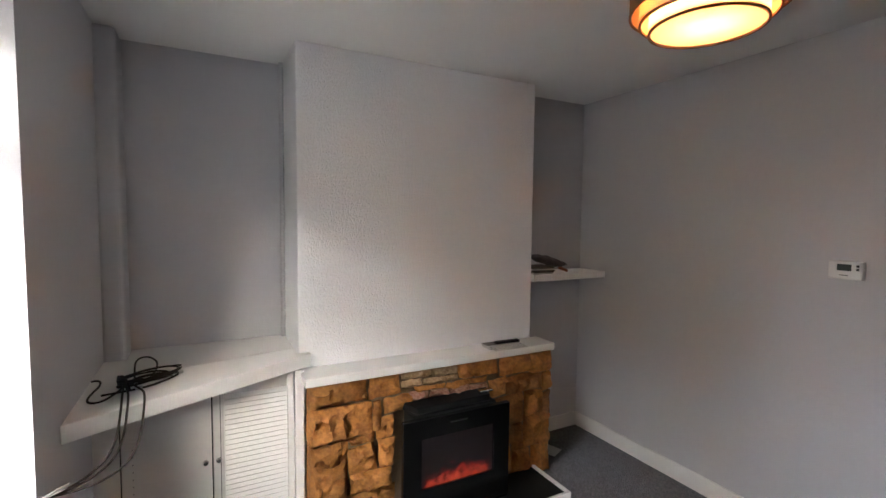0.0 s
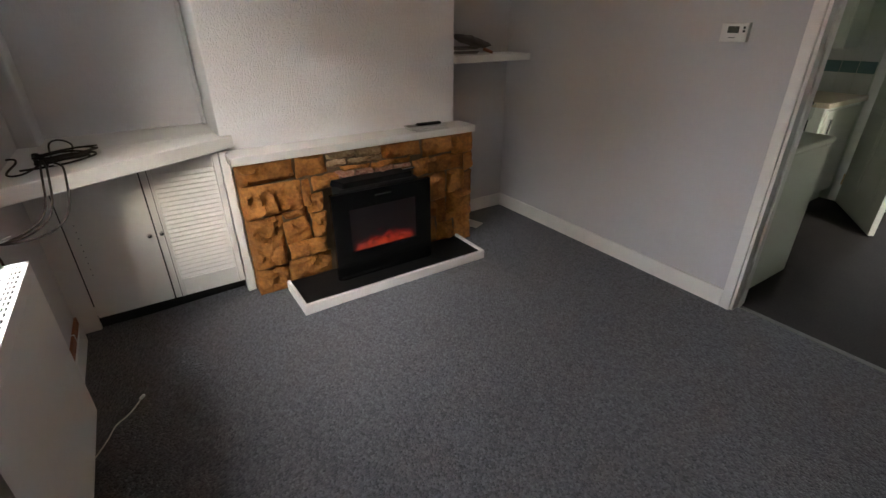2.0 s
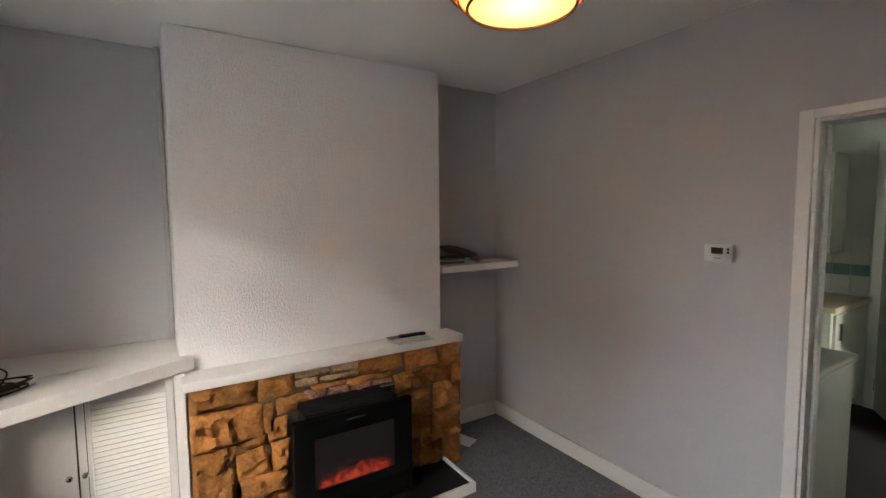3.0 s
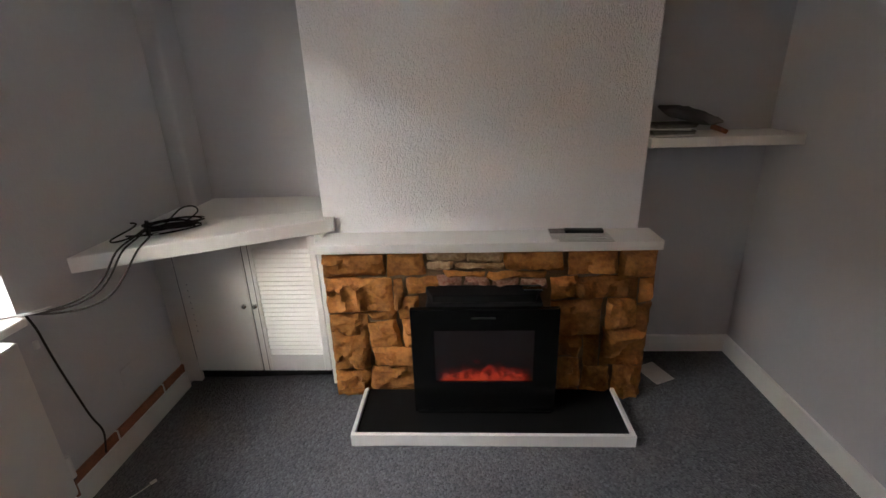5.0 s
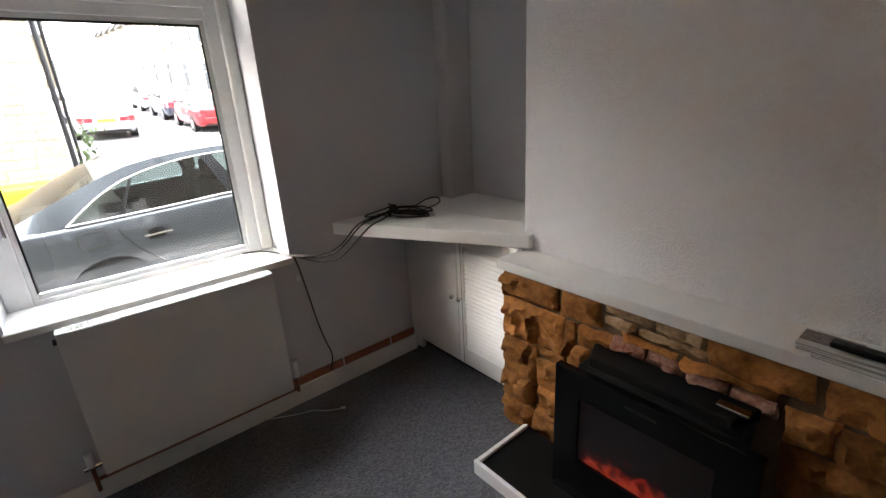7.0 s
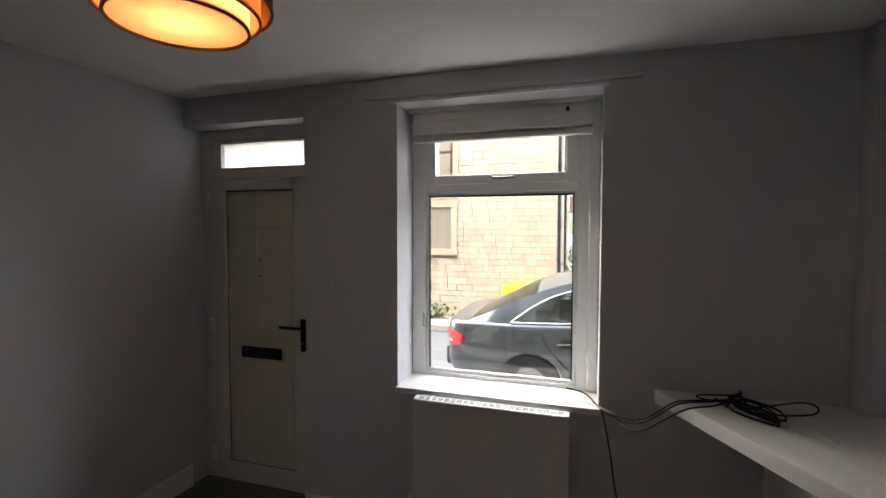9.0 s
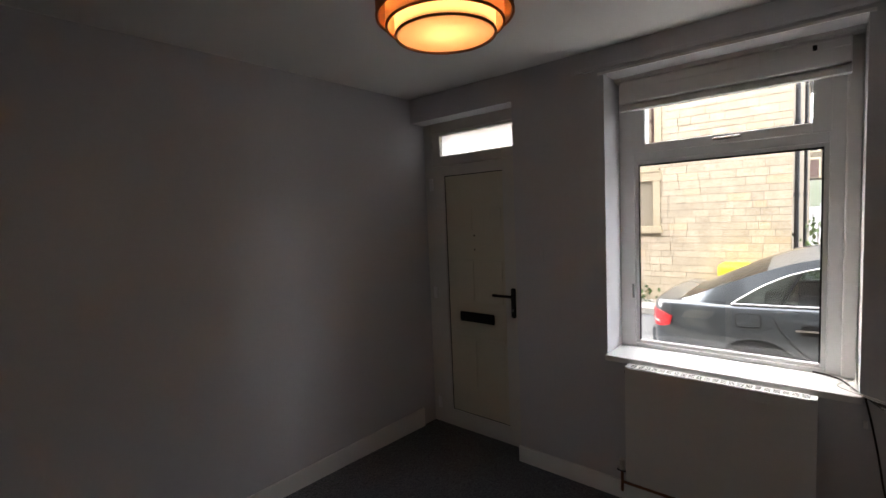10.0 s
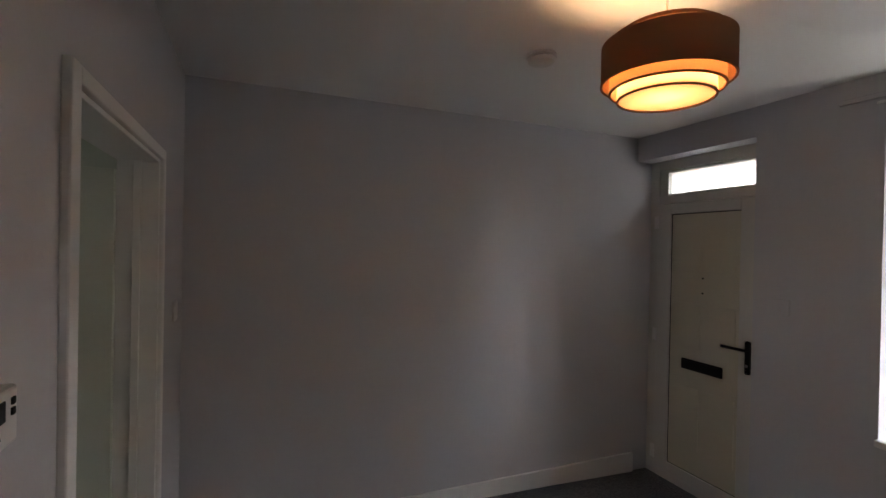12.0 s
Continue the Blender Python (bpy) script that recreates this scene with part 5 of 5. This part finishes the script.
CARGLASS.node_tree.links.new(gloss.outputs[0], CARGLASS.node_tree.nodes["Mix Shader"].inputs[0])
PLATE = mat("yellow_number_plate", (0.75, 0.6, 0.05), 0.5)


def car_paint(name, c):
    m = mat(name, c, 0.3, 0.35, second=tuple(k * 0.92 for k in c), scale=3, fine=40, mix=0.4, coat=1.0)
    m.node_tree.nodes["Principled BSDF"].inputs["Coat Roughness"].default_value = 0.05
    return m


def loft(sections):
    """Skin over cross-sections of equal point count, ends closed."""
    bm = bmesh.new()
    rings = [[bm.verts.new(p) for p in s] for s in sections]
    n = len(rings[0])
    for a, b in zip(rings, rings[1:]):
        for i in range(n):
            bm.faces.new((a[i], a[(i + 1) % n], b[(i + 1) % n], b[i]))
    bm.faces.new(rings[0])
    bm.faces.new(rings[-1])
    return bm


def curve_at(table, y):
    """Smooth curve through (y, value) pairs."""
    n = len(table)
    if y <= table[0][0]:
        return table[0][1]
    if y >= table[-1][0]:
        return table[-1][1]
    i = max(k for k in range(n - 1) if table[k][0] <= y)
    (a, p), (b, q) = table[i], table[i + 1]
    s0 = (q - table[i - 1][1]) / (b - table[i - 1][0]) if i > 0 else (q - p) / (b - a)
    s1 = (table[i + 2][1] - p) / (table[i + 2][0] - a) if i + 2 < n else (q - p) / (b - a)
    t, h = (y - a) / (b - a), b - a
    return (2 * t ** 3 - 3 * t ** 2 + 1) * p + (t ** 3 - 2 * t ** 2 + t) * h * s0 + (3 * t ** 2 - 2 * t ** 3) * q + (t ** 3 - t ** 2) * h * s1


WIDTH = ((0.0, 0.64), (0.03, 0.73), (0.1, 0.81), (0.25, 0.865), (0.6, 0.895), (1.1, 0.9), (3.0, 0.9), (3.7, 0.87), (4.15, 0.74), (4.35, 0.52))
UNDER = ((0.0, 0.36), (0.1, 0.26), (0.5, 0.2), (3.6, 0.19), (4.35, 0.3))
BELT = ((0.0, 0.83), (0.04, 0.862), (0.15, 0.872), (0.7, 0.878), (1.4, 0.905), (2.0, 0.935), (3.0, 0.93), (3.6, 0.88), (4.1, 0.76), (4.35, 0.58))
CROWN = ((0.0, 0.84), (0.04, 0.895), (0.15, 0.902), (0.27, 0.908), (0.6, 1.09), (0.97, 1.275), (1.25, 1.375), (1.6, 1.425), (2.1, 1.445), (2.6, 1.425), (2.95, 1.33), (3.5, 0.985), (3.75, 0.92), (4.15, 0.79), (4.35, 0.59))
EDGE = ((0.0, 0.832), (0.04, 0.872), (0.27, 0.888), (0.6, 1.03), (0.97, 1.19), (1.25, 1.285), (1.6, 1.34), (2.1, 1.365), (2.6, 1.345), (2.95, 1.26), (3.5, 0.945), (3.75, 0.885), (4.15, 0.765), (4.35, 0.582))
TOPWIDTH = ((0.0, 0.56), (0.1, 0.72), (0.3, 0.76), (0.97, 0.69), (1.6, 0.635), (2.3, 0.63), (2.95, 0.66), (3.5, 0.74), (4.0, 0.7), (4.35, 0.45))
SIDELIGHT = ((0.72, 0.89), (0.95, 1.06), (1.2, 1.185), (1.55, 1.27), (1.9, 1.305), (2.4, 1.3), (2.8, 1.22), (3.25, 0.96))


def car_section(y):
    """Half outline of the car at y: sill, flank, waist, side glass, roof."""
    w, zb, belt, crown, edge, top = (curve_at(k, y) for k in (WIDTH, UNDER, BELT, CROWN, EDGE, TOPWIDTH))
    edge = max(edge, belt + 0.006)
    top = min(top, w * 0.9)
    w0 = w * 0.94

    def side(z):
        v = min(1.0, max(0.0, (z - belt) / (edge - belt)))
        return w0 + (top - w0) * v + 0.02 * math.sin(math.pi * v) * min(1.0, (edge - belt) * 4)

    lo = belt + min(0.015, (edge - belt) * 0.2)
    hi = min(max(curve_at(SIDELIGHT, y), lo + 0.001), edge - 0.001)
    zs = [lo, lo + (hi - lo) / 3, lo + (hi - lo) * 2 / 3, hi]
    glass_edge = top * 0.86
    crease = belt - 0.035
    pts = [(w * 0.84, zb), (w * 0.965, zb + 0.09), (w * 0.995, 0.46), (w, 0.6), (w * 0.992, 0.71), (w * 0.988, min(0.76, crease - 0.02)), (w * 0.985, crease), (w * 0.962, belt - 0.008), (w0, belt)]
    pts += [(side(z), z) for z in zs] + [(top, edge)]
    pts += [(x, edge + (crown - edge) * (1 - (x / top) ** 2)) for x in (glass_edge, glass_edge * 0.55, 0.0)]
    return pts


def flank(y, z):
    """Half width of the car's side at y and z."""
    s = car_section(y)[:14]
    for (x0, z0), (x1, z1) in zip(s, s[1:]):
        if z0 <= z <= z1 and z1 > z0:
            return x0 + (x1 - x0) * (z - z0) / (z1 - z0)
    return s[-1][0] if z > s[-1][1] else s[0][0]


def flank_strip(side, left, right, lift):
    """A thin plate on the car's side between two lines of (y, z) points."""
    bm = bmesh.new()
    rows = [[bm.verts.new((side * (flank(y, z) + d), y, z)) for d in (lift, -0.01) for y, z in pair] for pair in zip(left, right)]
    for a, b in zip(rows, rows[1:]):
        for i, j in ((0, 1), (1, 3), (3, 2), (2, 0)):
            bm.faces.new((a[i], a[j], b[j], b[i]))
    for r in (rows[0], rows[-1]):
        bm.faces.new((r[0], r[1], r[3], r[2]))
    bmesh.ops.recalc_face_normals(bm, faces=bm.faces[:])
    return bm


def flank_line(side, pts, lift=0.0):
    return [(side * (flank(y, z) + lift), y, z) for y, z in pts]


def build_car(label, paint, m, group=""):
    """A saloon: tail at the origin, nose along +y, ground at z 0."""
    c = thing("car", label, "car", group)
    ys = [0.0, 0.03, 0.07, 0.12, 0.19, 0.27] + [0.27 + 0.0789 * k for k in range(1, 10)] + [0.98 + 0.08 * k for k in range(1, 25)] + [2.9 + 0.09 * k for k in range(1, 17)]

    def grid(region):
        bm = bmesh.new()
        rows = []
        for y in ys:
            half = car_section(y)
            full = half + [(-x, z) for x, z in reversed(half[:-1])]
            rows.append([bm.verts.new((x, y, z)) for x, z in full])
        n = len(rows[0])
        for k in range(len(ys) - 1):
            mid = (ys[k] + ys[k + 1]) / 2
            for i in range(n - 1):
                j = min(i, n - 2 - i)
                place = "body"
                if 9 <= j <= 11 and 0.72 < mid < 3.2:
                    place = "right" if i == j else "left"
                elif j >= 13 and 0.27 < mid < 0.98:
                    place = "rear"
                elif j >= 13 and 2.98 < mid < 3.5:
                    place = "front"
                if place == region:
                    bm.faces.new((rows[k][i], rows[k + 1][i], rows[k + 1][i + 1], rows[k][i + 1]))
        if region == "body":
            bm.faces.new(rows[0])
            bm.faces.new(rows[-1][::-1])
        loose = [v for v in bm.verts if not v.link_faces]
        bmesh.ops.delete(bm, geom=loose, context="VERTS")
        return bm

    part("body", grid("body"), paint, c, smooth=True)
    for region, name in (("right", "side_window"), ("left", "side_window"), ("rear", "rear_window"), ("front", "windscreen")):
        part(name, grid(region), CARGLASS, c, "tinted car glass", True)
    part("floor_pan", box(-0.8, 0.8, 0.3, 3.7, 0.22, 0.3), DARKCLOTH, c)
    part("rear_shelf", box(-0.62, 0.62, 0.42, 0.98, 0.84, 0.87, 0.01), DARKCLOTH, c)
    part("rear_bench", boxes([(-0.62, 0.62, 0.95, 1.15, 0.5, 1.0), (-0.62, 0.62, 1.0, 1.5, 0.35, 0.55)], 0.04), DARKCLOTH, c)
    for s in (-1, 1):
        st = part("front_seat", boxes([(s * 0.36 - 0.24, s * 0.36 + 0.24, 1.85, 2.03, 0.5, 1.06), (s * 0.36 - 0.24, s * 0.36 + 0.24, 1.9, 2.4, 0.35, 0.55)], 0.05), DARKCLOTH, c)
        part("headrest", box(s * 0.36 - 0.12, s * 0.36 + 0.12, 1.86, 1.95, 1.08, 1.24, 0.04), DARKCLOTH, st)
    part("dashboard", box(-0.72, 0.72, 2.85, 3.3, 0.7, 0.9, 0.06), DARKCLOTH, c)
    rope("steering_wheel", [(0.36 + 0.18 * math.cos(k * math.pi / 8), 2.72 + 0.05 * math.sin(k * math.pi / 8), 0.9 + 0.17 * math.sin(k * math.pi / 8)) for k in range(17)], 0.014, BLACK, c)
    for s in (-1, 1):
        part("centre_pillar", flank_strip(s, [(1.94 - 0.035 * k, 0.945 + 0.088 * k) for k in range(5)], [(2.08 - 0.045 * k, 0.95 + 0.087 * k) for k in range(5)], 0.006), BLACK, c, "black pillar trim")
        part("window_post", flank_strip(s, [(1.07 + 0.035 * k, 0.9 + 0.07 * k) for k in range(5)], [(1.092 + 0.036 * k, 0.9 + 0.07 * k) for k in range(5)], 0.006), BLACK, c)
        lower = [(0.72 + 0.1 * k, curve_at(BELT, 0.72 + 0.1 * k) + 0.012) for k in range(26)]
        upper = [(0.72 + 0.085 * k, curve_at(SIDELIGHT, 0.72 + 0.085 * k)) for k in range(30)]
        rope("chrome_trim", flank_line(s, lower, 0.004), 0.011, CHROME, c, "chrome waistline trim")
        rope("chrome_trim", flank_line(s, upper, 0.003), 0.008, CHROME, c, "chrome window trim")
        rope("door_seam", flank_line(s, [(1.03, 0.88), (1.04, 0.8), (1.09, 0.7), (1.2, 0.56), (1.32, 0.45)], 0.0), 0.007, DARK, c)
        rope("door_seam", flank_line(s, [(2.04, 0.92), (2.07, 0.82), (2.12, 0.62), (2.15, 0.46), (2.15, 0.3)], 0.0), 0.007, DARK, c)
        rope("fuel_flap" if s > 0 else "body_seam", flank_line(s, [(0.78, 0.69), (0.76, 0.71), (0.755, 0.8), (0.775, 0.82), (0.93, 0.825), (0.95, 0.81), (0.955, 0.72), (0.935, 0.695), (0.78, 0.69)], -0.001), 0.0055, DARK, c)
        for y in (1.2, 2.24):
            h = part("door_handle", flank_strip(s, [(y, 0.708), (y, 0.724)], [(y + 0.21, 0.718), (y + 0.21, 0.734)], 0.028), CHROME, c, "chrome door handle")
            part("recess", flank_strip(s, [(y + 0.03, 0.675), (y + 0.04, 0.765)], [(y + 0.16, 0.68), (y + 0.15, 0.77)], 0.007), BLACK, h)
        low = [(0.002, 0.6), (0.03, 0.6), (0.08, 0.605), (0.14, 0.615), (0.2, 0.64)]
        high = [(0.002, 0.775), (0.03, 0.775), (0.08, 0.765), (0.14, 0.75), (0.22, 0.725)]
        lamp = part("tail_lamp", flank_strip(s, low, high, 0.012), LIGHTRED, c, "red tail lamp", True)
        part("reflector", flank_strip(s, [(0.01, 0.645), (0.05, 0.645), (0.09, 0.645)], [(0.01, 0.665), (0.05, 0.665), (0.09, 0.665)], 0.016), WHITECABLE, lamp, "pale strip in lamp")
        part("boot_lamp", box(min(s * 0.38, s * 0.63), max(s * 0.38, s * 0.63), -0.014, 0.02, 0.62, 0.76, 0.01), LIGHTRED, c, "red tail lamp")
        for y in (0.93, 3.55):
            part("wheel_arch", tube((s * 0.84, y, 0.26), (s * 0.907, y, 0.26), 0.335, segs=40), BLACK, c)
            w = part("wheel", tube((s * 0.70, y, 0.28), (s * 0.912, y, 0.28), 0.29, segs=36), TYRE, c)
            part("rim", tube((s * 0.80, y, 0.28), (s * 0.918, y, 0.28), 0.175, segs=30), RIM, w)
        part("mirror", box(min(s * 0.88, s * 1.04), max(s * 0.88, s * 1.04), 2.85, 2.96, 0.95, 1.07, 0.03), paint, c)
    part("number_plate", box(-0.26, 0.26, -0.022, 0.02, 0.60, 0.71, 0.004), PLATE, c, "yellow rear number plate")
    part("bumper", box(-0.66, 0.66, -0.03, 0.1, 0.34, 0.56, 0.03), paint, c)
    c.matrix_basis = m
    return c


GREYCAR = car_paint("dark_grey_car_paint", (0.055, 0.067, 0.078))
REDCAR = car_paint("red_car_paint", (0.5, 0.02, 0.025))
SILVER = car_paint("silver_car_paint", (0.5, 0.51, 0.52))
NAVY = car_paint("dark_blue_car_paint", (0.03, 0.035, 0.06))
build_car("dark grey saloon car parked outside window", GREYCAR, pose(-3.31, 0.92, G))
build_car("red car parked along side street", REDCAR, pose(-17.0, 7.0, rise(-17.0), 4.0, 0, 90), group="cars in side street")
build_car("dark blue car parked along side street", NAVY, pose(-22.3, 7.0, rise(-22.3), 4.0, 0, 90), group="cars in side street")
build_car("silver car parked along side street", SILVER, pose(-28.0, 7.0, rise(-28.0), 4.0, 0, 90), group="cars in side street")
build_car("silver car parked facing down side street", SILVER, pose(-17.5, 3.4, rise(-17.5) + 0.0, 4.0, 0, 90), group="cars in side street")
build_car("dark car parked facing down side street", NAVY, pose(-24.0, 3.4, rise(-24.0) + 0.0, 4.0, 0, 90), group="cars in side street")


def build_house(label, m, stone):
    """One terraced house: 4.6 m wide along x, front at y 0 facing -y."""
    h = thing("terraced_house", label, "house", "terrace along side street")
    part("wall", box(0, 4.6, 0, 7, 0, 5.6), stone, h, "buff stone front")
    part("roof", loft([[(-0.0, -0.25, 5.55), (-0.0, 3.5, 7.7), (-0.0, 7.25, 5.55)], [(4.6, -0.25, 5.55), (4.6, 3.5, 7.7), (4.6, 7.25, 5.55)]]), SLATE, h, "grey slate roof")
    ch = part("chimney", box(4.2, 5.0, 3.1, 3.9, 7.0, 8.8, 0.02), stone, h)
    for i in range(3):
        part("chimney_pot", tube((4.35 + 0.25 * i, 3.5, 8.8), (4.35 + 0.25 * i, 3.5, 9.2), 0.1, 0.08, 12), QUOIN, ch)
    d = part("door", box(0.5, 1.35, -0.02, 0.06, 0.15, 2.15, 0.01), BROWNFRAME, h, "dark front door")
    part("door_surround", boxes([(0.35, 0.5, -0.06, 0.02, 0.0, 2.3), (1.35, 1.5, -0.06, 0.02, 0.0, 2.3), (0.35, 1.5, -0.06, 0.02, 2.3, 2.5)]), QUOIN, d)
    for x0, x1, z0, z1 in ((2.2, 3.6, 0.9, 2.35), (0.4, 1.3, 3.3, 4.7), (2.3, 3.3, 3.3, 4.7)):
        w = part("window", boxes([(x0 - 0.14, x0, -0.05, 0.02, z0, z1), (x1, x1 + 0.14, -0.05, 0.02, z0, z1), (x0 - 0.18, x1 + 0.18, -0.05, 0.02, z1, z1 + 0.2), (x0 - 0.18, x1 + 0.18, -0.1, 0.02, z0 - 0.14, z0)]), QUOIN, h, "stone window surround")
        part("pane", box(x0, x1, -0.015, 0.015, z0, z1), DARKGLASS, w)
        part("frame", boxes([(x0, x0 + 0.06, -0.03, 0.0, z0, z1), (x1 - 0.06, x1, -0.03, 0.0, z0, z1), (x0, x1, -0.03, 0.0, z1 - 0.06, z1), (x0, x1, -0.03, 0.0, z0 + (z1 - z0) * 0.62, z0 + (z1 - z0) * 0.62 + 0.06)]), UPVC, w)
    part("gutter", box(0, 4.6, -0.32, -0.2, 5.5, 5.6), PIPE, h)
    h.matrix_basis = m
    return h


first = build_house("buff stone terraced house with slate roof", pose(-16.0, 9.4, rise(-16.0)), HOUSESTONE)
for i in range(1, 13):
    copy_thing(first, pose(-16.0 - 4.6 * i, 9.4, rise(-16.0 - 4.6 * i)))
for i in range(3):
    copy_thing(first, pose(-70.0 + 0.2 * i, -14.0 + 4.6 * i + 4.6, rise(-70.0), 0, 0, 90))
structure("backdrop_hill", prism([(-260, -60), (-160, -80), (-150, 40), (-180, 120), (-260, 120)], G, G + 14), HILL, "far green hillside")
